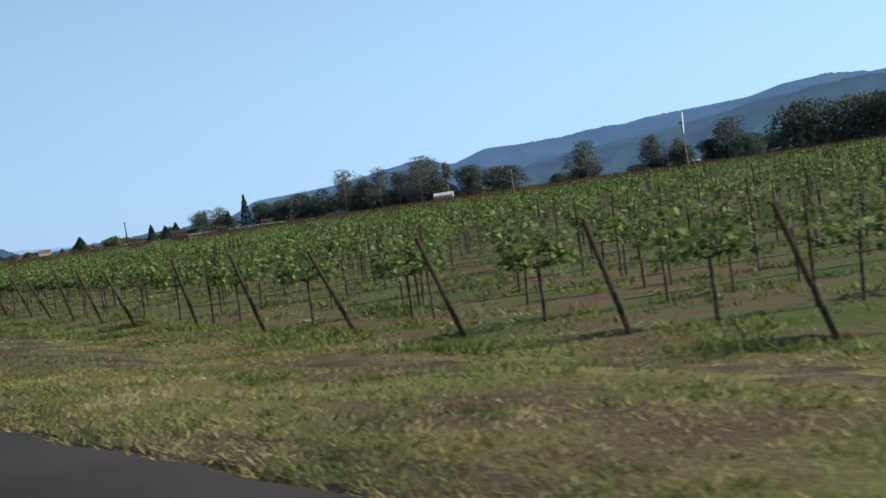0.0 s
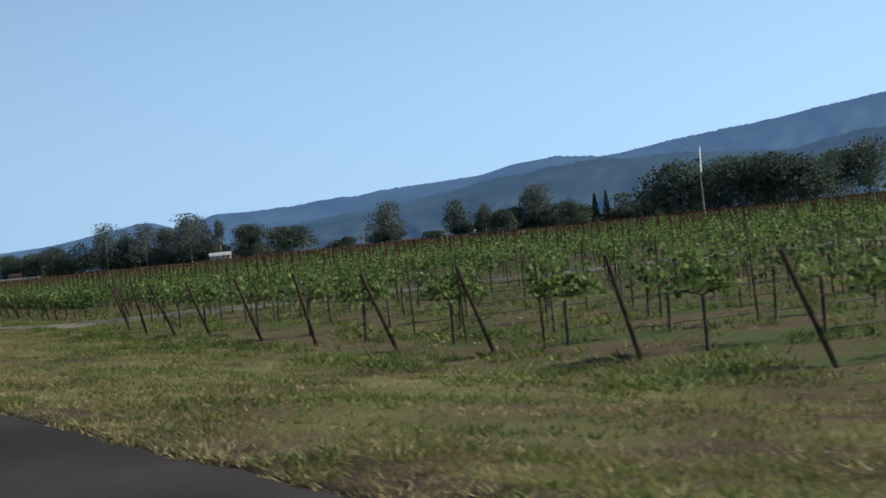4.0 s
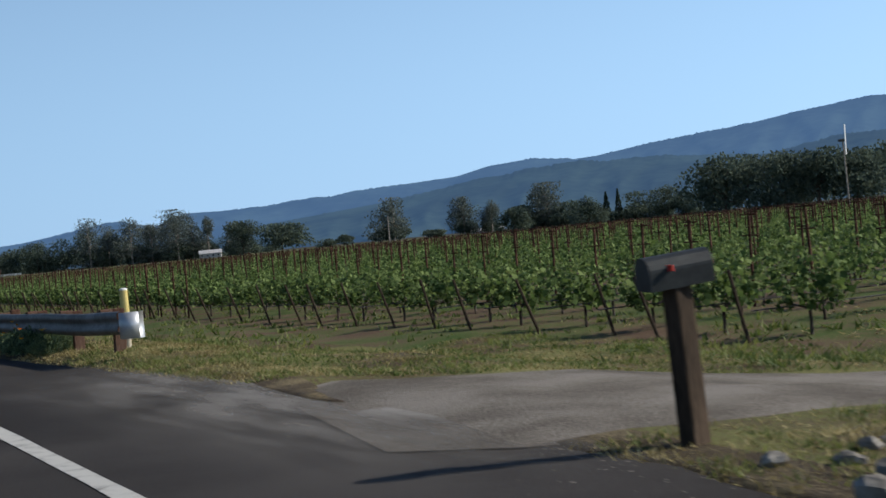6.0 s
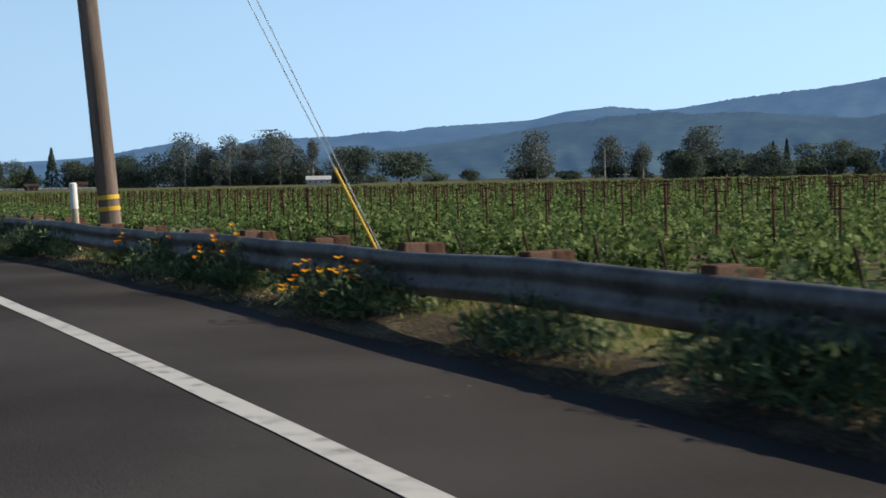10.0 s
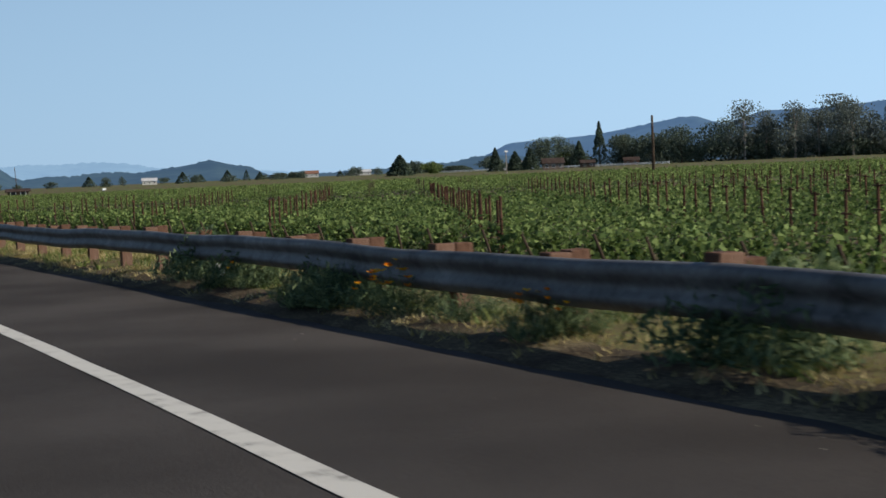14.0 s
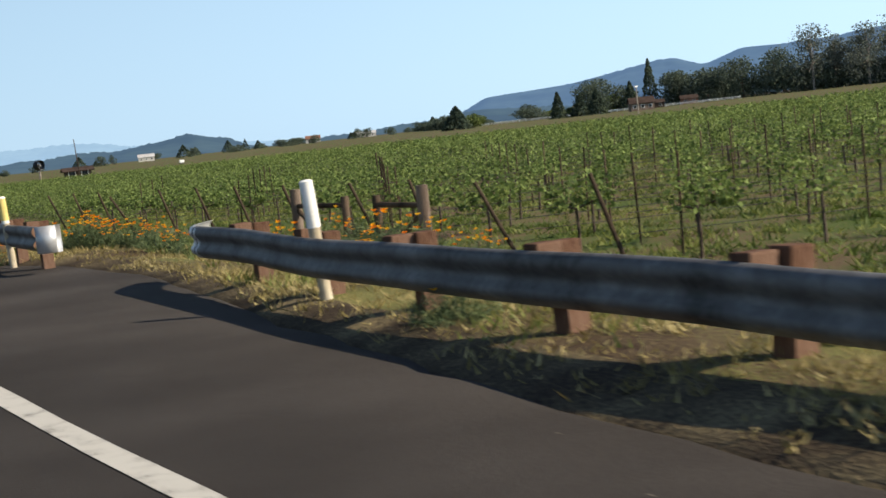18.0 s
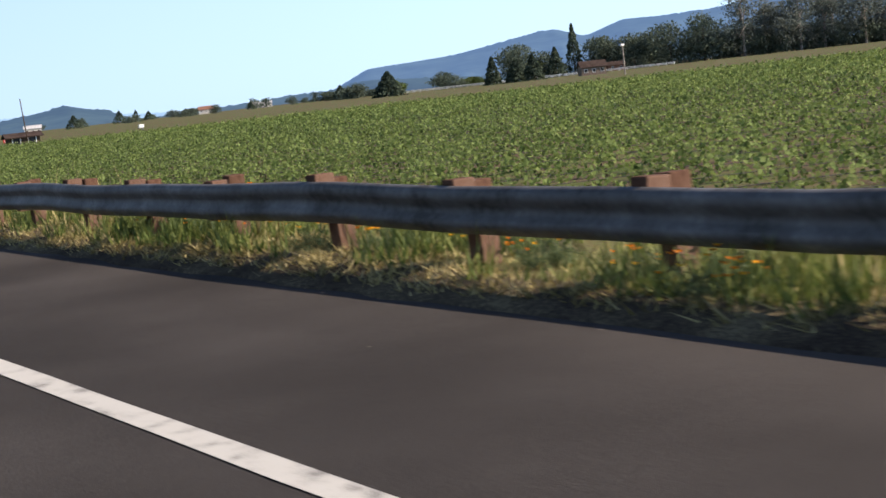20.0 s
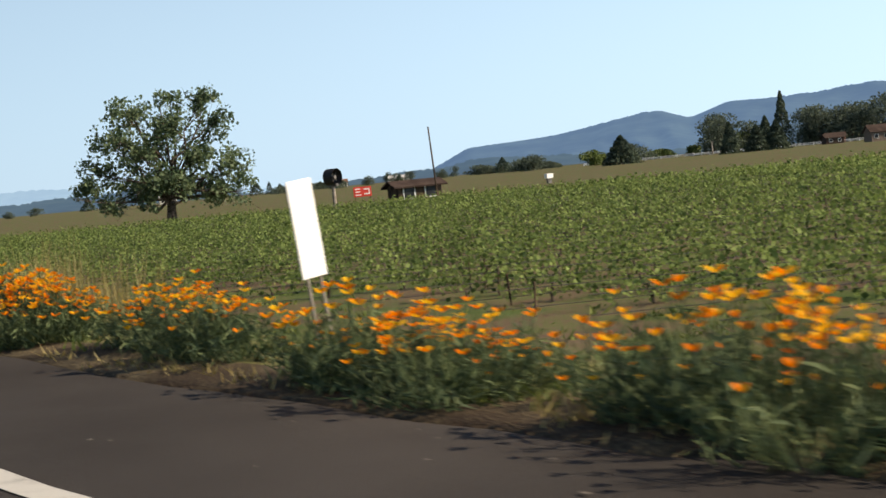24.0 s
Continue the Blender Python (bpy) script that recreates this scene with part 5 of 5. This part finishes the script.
for i in range(6):
    box(bm, (0.16, 0.03, 0.62), (0.4 * math.sin(i * 1.047), 0, 2.7 + 0.4 * math.cos(i * 1.047)), Matrix.Rotation(i * 1.047, 4, "Y") @ Matrix.Rotation(0.5, 4, "Z"))
part("rotor", bm, STEEL, fan)
bm = bmesh.new()
box(bm, (0.45, 1.0, 0.25), (0, 0, 1.92), bevel=0.03)
part("saddle", bm, STEEL, fan)

redsign = thing("roadside_letters", Matrix.Translation((137.9, 653.2, FIELD)) @ Matrix.Rotation(radians(-20), 4, "Z"), "red and white painted board with marks too small to read", "sign")
bm = bmesh.new()
box(bm, (1.9, 0.06, 1.05), (0, 0, 0.95), bevel=0.02)
part("board", bm, RED, redsign)
bm = bmesh.new()
for x, z, w2, h2 in ((-0.5, 1.25, 0.55, 0.1), (-0.5, 0.95, 0.5, 0.1), (-0.45, 0.62, 0.6, 0.1), (0.45, 1.2, 0.6, 0.12), (0.45, 0.7, 0.6, 0.12), (0.7, 0.95, 0.12, 0.4)):
    box(bm, (w2, 0.03, h2), (x, -0.04, z))
part("lettering", bm, SIGN_WHITE, redsign, "white marks")
for x in (-0.8, 0.8):
    bm = bmesh.new()
    box(bm, (0.08, 0.08, 1.0), (x, 0.08, 0.4))
    part("leg", bm, DARK_WOOD, redsign)
tank = thing("white_box", Matrix.Translation((155.6, 644.4, FIELD)), "white equipment box standing in the vineyard", "box")
bm = bmesh.new()
box(bm, (0.8, 0.5, 0.5), (0, 0, 0.75), bevel=0.04)
part("body", bm, SIGN_WHITE, tank)
bm = bmesh.new()
box(bm, (0.5, 0.3, 0.55), (0, 0, 0.25))
part("stand", bm, STEEL, tank)
# pale fence along the far lane
fence = thing("fence", (0, 0, 0), "long low white rail fence along a far lane", "fence")
fa, fb = np.array([440.0, 1055.0]), np.array([505.0, 925.0])
bm = bmesh.new()
for z in (0.5, 1.0):
    rod(bm, (*fa, FIELD + z), (*fb, FIELD + z), 0.12, 0.12, 6)
part("rail", bm, SIGN_WHITE, fence)
for k in np.linspace(0, 1, 40):
    p = fa + (fb - fa) * k
    bm = bmesh.new()
    box(bm, (0.2, 0.2, 1.3), (*p, FIELD + 0.6))
    part("post", bm, SIGN_WHITE, fence)


# ---- small orange tag among the young vines ----
tag = thing("row_tag", pose(21.19, 63.67, FIELD - 0.05, 0, 0, -40), "small orange tag on two thin stakes in a vine row", "tag")
bm = bmesh.new()
box(bm, (0.26, 0.008, 0.14), (0, 0, 1.14), bevel=0.003)
part("panel", bm, TAG, tag)
for x in (-0.11, 0.11):
    bm = bmesh.new()
    rod(bm, (x, 0.012, 0), (x, 0.012, 1.2), 0.008, 0.008, 6)
    part("stake", bm, DARK_WOOD, tag)


# ---- poppies along the edge ----
def poppy_kinds(rng, k):
    shoots, per = 66, 11
    a, q = rng.uniform(0, 6.3, shoots), np.sqrt(rng.uniform(size=shoots))
    top = np.stack([0.43 * q * np.cos(a), 0.43 * q * np.sin(a), 0.5 * (1 - 0.55 * q ** 2) * rng.uniform(0.45, 1, shoots)], 1)
    foot = top * [0.45, 0.45, 0.0]
    w = rng.uniform(0.1, 1.05, (shoots, per, 1))
    P = (foot[:, None] + (top - foot)[:, None] * w + rng.normal(size=(shoots, per, 3)) * 0.025).reshape(-1, 3)
    fol = leaves_np(P, 0.1 * rng.uniform(0.5, 1.5, len(P)), -0.6, rng, 0.055)
    stalk = rods_np(foot, top, np.full((shoots, 1), 0.003), 3)
    m = (26, 18, 11, 22, 14)[k % 5]
    heart = rng.uniform(0, 6.3)
    a, q = heart + rng.normal(size=m) * 1.3, np.sqrt(rng.uniform(size=m))
    T = np.stack([0.42 * q * np.cos(a), 0.42 * q * np.sin(a), 0.56 * (1 - 0.45 * q ** 2) * rng.uniform(0.75, 1.12, m)], 1)
    st = rods_np(T * [0.6, 0.6, 0.15], T, np.full((m, 1), 0.003), 3)
    stalk = joined([stalk, st])
    cups = []
    for c in T:
        wide, tip = rng.uniform(0.35, 0.95), rng.normal(size=2) * 0.25
        for j in range(4):
            b = j * 1.571 + rng.uniform(-0.2, 0.2)
            d, e = np.array([wide * math.cos(b) + tip[0], wide * math.sin(b) + tip[1], 1.0]), np.array([-math.sin(b), math.cos(b), 0])
            out = np.array([math.cos(b), math.sin(b), 0]) * 0.007
            cups.append((np.stack([c, c + 0.013 * d + 0.015 * e + out, c + 0.029 * d + 0.009 * e + out * 1.6, c + 0.029 * d - 0.009 * e + out * 1.6, c + 0.013 * d - 0.015 * e + out]), np.array([[0, 1, 2, 3, 4]])))
    f, b = mesh_np("foliage", *fol), mesh_np("bloom", *joined(cups))
    st = mesh_np("stem", *stalk)
    f.materials.append(POPPY_LEAF)
    st.materials.append(POPPY_LEAF)
    b.materials.append(POPPY)
    return f, st, b


PK = [poppy_kinds(np.random.default_rng(40 + k), k) for k in range(5)]
rng = np.random.default_rng(21)


def poppies(s0, s1, n, lat_of, spread, size=(0.7, 1.2), bare=0.0):
    for s in np.sort(rng.uniform(s0, s1, n)):
        lat = lat_of(s) + rng.normal() * spread
        f, st, b = PK[int(rng.integers(5))]
        k = rng.uniform(*size)
        ob = thing("poppy_clump", turned(s, lat, float(ground_z(s, lat)) - 0.02) @ Matrix.Diagonal((k, k * rng.uniform(1.1, 1.7), k * rng.uniform(0.8, 1.15), 1)) @ Matrix.Rotation(rng.uniform(0, 6.3), 4, "Z"), "feathery green poppy clump with orange flowers at the road's edge", "poppies", "poppies along the road")
        for nm, me in (("foliage", f), ("stem", st), ("bloom", b)):
            if nm == "bloom" and rng.uniform() < bare:
                continue
            p = new(nm, me)
            p.parent = ob
            if nm != "foliage":
                p["kind"] = "stuff"


near_edge = lambda s: float(rail_line(s)) + 0.06
poppies(51.5, 62, 16, lambda s: 3.8, 0.2, (0.75, 1.15))
poppies(62, 84, 10, lambda s: 3.8, 0.25, (0.5, 0.9))
poppies(49.0, 49.6, 2, lambda s: 3.85, 0.1, (0.7, 0.8))
poppies(149, 174, 30, near_edge, 0.15, (0.6, 0.95), 0.4)
poppies(174, 200, 44, near_edge, 0.16, (0.6, 0.95), 0.1)
poppies(200, 245, 46, near_edge, 0.16, (0.6, 0.95), 0.6)
poppies(245, 330, 46, near_edge, 0.16, (0.55, 0.92), 0.65)
poppies(330, 408, 8, lambda s: float(rail_line(s)) + 0.4, 0.3, (0.5, 0.8), 0.3)
poppies(408.5, 418, 16, lambda s: float(np.interp(s, [409, 415, 418, 424], [7.2, 6.2, 5.2, 4.6])), 0.35, (0.6, 0.95))
poppies(416, 426, 12, lambda s: float(rail_line(s)) - 0.2, 0.12, (0.5, 0.8))
poppies(424, 470, 40, lambda s: float(rail_line(s)) + 0.45, 0.28, (0.5, 0.85), 0.15)
poppies(470, 522, 34, lambda s: float(rail_line(s)) + 0.16, 0.16, (0.55, 0.9), 0.5)
poppies(519, 523, 8, lambda s: float(rail_line(s)) - 0.22, 0.08, (0.75, 1.0))
poppies(524.5, 545, 74, lambda s: 4.12, 0.24, (0.6, 1.02))


# ---- grass ----
def filtered(n, s_range, lo, hi, want, seed, bare=0.12, dug=0.2):
    """Tuft places kept where a slow noise says green or dry."""
    rng = np.random.default_rng(seed)
    s = rng.uniform(*s_range, n)
    u = lo + (hi - lo) * rng.uniform(size=n) ** 1.25
    v = np.array([noise.noise(Vector((a * 0.55, b * 0.8, 3.1))) + 0.5 * noise.noise(Vector((a * 1.7, b * 2.0, 8.0))) for a, b in zip(s, u)])
    bald = np.array([noise.noise(Vector((a * 0.3, b * 1.1, 21.0))) for a, b in zip(s, u)]) > 0.2
    dirt = bare_earth(s, u) & (rng.uniform(size=n) > dug)
    keep = ~dirt & (v > want[0]) & (v < want[1]) & (~bald | (rng.uniform(size=n) < bare))
    return s[keep], (asphalt_edge(s) + u)[keep]


def turf(name, n, s_range, lo, hi, want, height, mat, seed, label, per=5, width=0.012, splay=0.35):
    s, lat = filtered(n, s_range, lo, hi, want, seed, 1.0 if "litter" in name else 0.25)
    gap_xy = line(s, lat)[:, :2] - p0
    away = (np.abs(gap_xy @ dn) > np.interp(gap_xy @ dv, [-0.3, 0.5, 3, 6, 12], [3.3, 3.0, 2.4, 2.1, 1.8]) + 0.1) | (gap_xy @ dv < -2)
    s, lat = s[away], lat[away]
    rng = np.random.default_rng(seed + 1)
    base = line(s, lat, ground_z(s, lat))
    m = len(s)
    h = height * rng.uniform(0.45, 1.25, m)
    B = np.repeat(base, per, 0) + rng.normal(size=(m * per, 3)) * [0.05, 0.05, 0] - [0, 0, 0.02]
    H = np.repeat(h, per) * rng.uniform(0.6, 1.1, m * per)
    d = rng.normal(size=(m * per, 2)) * splay * H[:, None]
    side = rng.normal(size=(m * per, 2))
    side /= np.linalg.norm(side, axis=1, keepdims=True)
    wd = width * rng.uniform(0.6, 1.4, m * per)[:, None] * np.concatenate([side, np.zeros((m * per, 1))], 1)
    tip = B + np.concatenate([d, H[:, None]], 1)
    V = np.stack([B - wd * 1.35, B + wd * 1.35, tip], 1).reshape(-1, 3)
    F = np.arange(m * per * 3).reshape(-1, 3)
    part(name, mesh_np(name, V, F), mat, None, label, category="grass", kind="stuff")


turf("green_grass", 96000, (-1, 150), 0.05, 8.0, (-0.12, 9), 0.075, GRASS, 61, "short green verge grass in patches", 6, 0.0075, 0.7)
turf("dry_grass", 90000, (-1, 150), 0.0, 7.5, (-9, 0.1), 0.06, STRAW, 62, "short dry straw-coloured verge grass", 5, 0.0065, 0.9)
turf("green_grass", 42000, (148, 575), 0.35, 5.5, (0.0, 9), 0.15, GRASS, 63, "green grass behind the guardrail", 6, 0.009, 0.5)
turf("green_grass", 9000, (424, 524), 0.35, 2.6, (-0.15, 9), 0.32, GRASS, 73, "taller green grass behind the guardrail", 7, 0.008, 0.35)
turf("dry_grass", 56000, (148, 575), 0.1, 4.5, (-9, 0.2), 0.085, STRAW, 64, "dry straw grass under the guardrail", 6, 0.008, 0.8)
turf("weeds", 48000, (5, 142), 5.5, 30, (-0.05, 9), 0.15, GRASS, 65, "green weeds between the young vine rows", 6, 0.014, 0.8)
turf("weeds", 34000, (142, 575), 5.0, 15, (0.05, 9), 0.14, GRASS, 68, "green weeds between the vine rows", 4, 0.022, 0.6)
turf("dry_grass", 34000, (335, 428), 0.25, 7.5, (-9, 9), 0.085, STRAW, 70, "mown dry grass lit behind the guardrail", 6, 0.007, 0.9)
turf("weeds", 24000, (394, 452), 5.0, 40, (-9, 9), 0.15, GRASS, 72, "green weeds covering the soil among young vines", 7, 0.015, 0.8)
turf("dry_grass", 7000, (424, 478), 0.15, 1.5, (-9, 9), 0.09, STRAW, 76, "pale dry straw lit under the guardrail", 5, 0.008, 1.1)
turf("dry_grass", 26000, (-1, 150), 0.0, 1.7, (-9, 9), 0.06, STRAW, 75, "dry straw along the asphalt edge", 5, 0.0065, 1.0)
turf("straw_litter", 42000, (-1, 150), 0.0, 8.5, (-9, 9), 0.03, STRAW, 71, "dry litter scattered over the verge", 3, 0.014, 2.2)
turf("straw_litter", 16000, (-5, 150), 5.0, 24, (-9, 0.1), 0.05, STRAW, 69, "dry litter between the vine rows", 4, 0.02, 1.6)
turf("tall_grass", 2600, (535, 575), 0.4, 2.4, (-0.02, 9), 0.75, STRAW, 66, "tall pale seeding grass among the poppies", 6, 0.006, 0.14)
turf("tall_grass", 500, (440, 523), 0.75, 2.4, (-9, 9), 0.6, STRAW, 67, "tall pale seeding grass behind the guardrail", 5, 0.006, 0.16)


# ---- loose gravel and dust on the asphalt ----
def loose_gravel(n, s_of, lat_of, size, label, seed):
    rng = np.random.default_rng(seed)
    s = s_of(rng, n)
    lat = lat_of(rng, s)
    L = size[0] * rng.uniform(0.4, 1.6, n) * rng.uniform(0.5, 1.0, n)
    W = size[1] * rng.uniform(0.5, 1.3, n)
    h = np.interp(s, LS, hg) + rng.normal(size=n) * 0.25
    ahead, side = np.stack([np.sin(h), np.cos(h), 0 * h], 1), np.stack([np.cos(h), -np.sin(h), 0 * h], 1)
    C = line(s, lat, 0.007 + lift(s, lat))
    C[:, 2] += rng.uniform(0, 0.002, n)
    V = np.stack([C - ahead * L[:, None], C + side * W[:, None], C + ahead * L[:, None] * 0.9, C - side * W[:, None] * 0.8], 1).reshape(-1, 3)
    F = np.arange(4 * n).reshape(-1, 4)[:, ::-1]
    part("loose_gravel", mesh_np("loose_gravel", V, F), GRAVEL, None, label, category="gravel", kind="stuff")


loose_gravel(900, lambda r, n: 138.5 + r.normal(size=n) * 3.2, lambda r, s: asphalt_edge(s) + 0.05 - np.abs(r.normal(size=len(s))) * 0.45, (0.02, 0.012), "small gravel dragged from the drive over asphalt", 91)
loose_gravel(420, lambda r, n: r.uniform(150, 530, n), lambda r, s: asphalt_edge(s) - 0.15 - np.abs(r.normal(size=len(s))) * 0.5, (0.02, 0.014), "small pale stones scattered along the shoulder", 92)


def dust_material():
    """Pale dust in streaks along the wheels' way, thinning out from the drive's mouth."""
    m = material("drive_dust", [(0.17, 0.157, 0.14), (0.27, 0.25, 0.225)], 0.8, 0.95, fine=30.0)
    N, L = m.node_tree.nodes, m.node_tree.links
    tc, sep, mp, ns = N.new("ShaderNodeTexCoord"), N.new("ShaderNodeSeparateXYZ"), N.new("ShaderNodeMapping"), N.new("ShaderNodeTexNoise")
    L.new(tc.outputs["Object"], sep.inputs[0])
    L.new(tc.outputs["Object"], mp.inputs["Vector"])
    mp.inputs["Scale"].default_value = (2.6, 0.5, 1.0)
    mp.inputs["Rotation"].default_value = (0, 0, radians(9))
    L.new(mp.outputs[0], ns.inputs["Vector"])
    ns.inputs["Scale"].default_value, ns.inputs["Detail"].default_value = 1.0, 7.0

    def ramp_of(socket, a, b, lo, hi):
        r = N.new("ShaderNodeMapRange")
        r.interpolation_type = "SMOOTHSTEP"
        for key, v in (("From Min", a), ("From Max", b), ("To Min", lo), ("To Max", hi)):
            r.inputs[key].default_value = v
        L.new(socket, r.inputs["Value"])
        return r.outputs[0]

    def times(a, b):
        t = N.new("ShaderNodeMath")
        t.operation = "MULTIPLY"
        L.new(a, t.inputs[0])
        L.new(b, t.inputs[1])
        return t.outputs[0]

    fac = ramp_of(ns.outputs["Fac"], 0.3, 0.66, 0.2, 0.95)
    for sock, a, b, lo, hi in ((sep.outputs["X"], -2.2, -0.1, 0.0, 1.0), (sep.outputs["Y"], -5.0, -1.0, 0.0, 1.0), (sep.outputs["Y"], 3.0, 9.0, 1.0, 0.0)):
        fac = times(fac, ramp_of(sock, a, b, lo, hi))
    clear, mix = N.new("ShaderNodeBsdfTransparent"), N.new("ShaderNodeMixShader")
    L.new(fac, mix.inputs[0])
    L.new(clear.outputs[0], mix.inputs[1])
    L.new(N["Principled BSDF"].outputs[0], mix.inputs[2])
    L.new(mix.outputs[0], N["Material Output"].inputs["Surface"])
    return m


ds = np.arange(132.0, 147.6, 0.5)
dl = np.linspace(-2.3, 0.12, 8)
place = turned(138.0, 4.3, 0.0)
P = line(np.repeat(ds, 8), (asphalt_edge(ds)[:, None] + dl[None]).ravel(), 0.0075 - 0.006 * np.clip(np.tile(dl, len(ds)) + 0.12, 0, 1))
back = np.array(place.inverted())
P = P @ back[:3, :3].T + back[:3, 3]
idx = np.arange(len(P)).reshape(len(ds), 8)
dust = part("drive_dust", mesh_np("drive_dust", P, np.stack([idx[:-1, :-1], idx[:-1, 1:], idx[1:, 1:], idx[1:, :-1]], -1).reshape(-1, 4)), dust_material(), None, "pale dust tracked from the farm drive onto asphalt", category="dust", kind="structure")
dust.matrix_world = place


# ---- low foliage under the rails ----
def roadside_foliage(name, spans, seed, label):
    rng = np.random.default_rng(seed)
    C, S = [], []
    for s0, s1, n, low, high in spans:
        hearts = rng.uniform(s0, s1, max(2, n // 5))
        s = rng.choice(hearts, n) + rng.normal(size=n) * 0.28
        lat = rail_line(s) + rng.uniform(low, high, n)
        base = line(s, lat, ground_z(s, lat))
        for b, h in zip(base, rng.uniform(0.28, 0.66, n) * np.interp(lat - rail_line(s), [-0.25, 0.06, 0.2], [0.62, 0.64, 1.0])):
            m = int(420 * h / 0.5)
            a, q, z = rng.uniform(0, 6.3, m), np.sqrt(rng.uniform(size=m)), rng.uniform(0.03, 1, m)
            r = 0.34 * q * (0.6 + 0.6 * np.sin(z * 2.6))
            C.append(b + np.stack([r * np.cos(a), r * np.sin(a), h * z * (1 - 0.3 * q ** 2)], 1))
            S.append(0.085 * rng.uniform(0.5, 1.4, m))
    part(name, mesh_np(name, *leaves_np(np.concatenate(C), np.concatenate(S), -0.4, rng, 0.12)), POPPY_LEAF, None, label, category="weeds", kind="stuff")


roadside_foliage("roadside_weeds", ((149, 204, 150, -0.3, 0.25), (204, 246, 120, -0.26, 0.25), (246, 291, 60, -0.2, 0.35), (291, 332, 75, -0.2, 0.3), (424, 470, 10, 0.0, 0.5), (470, 522, 50, -0.05, 0.4)), 95, "feathery green weeds growing under the guardrails")
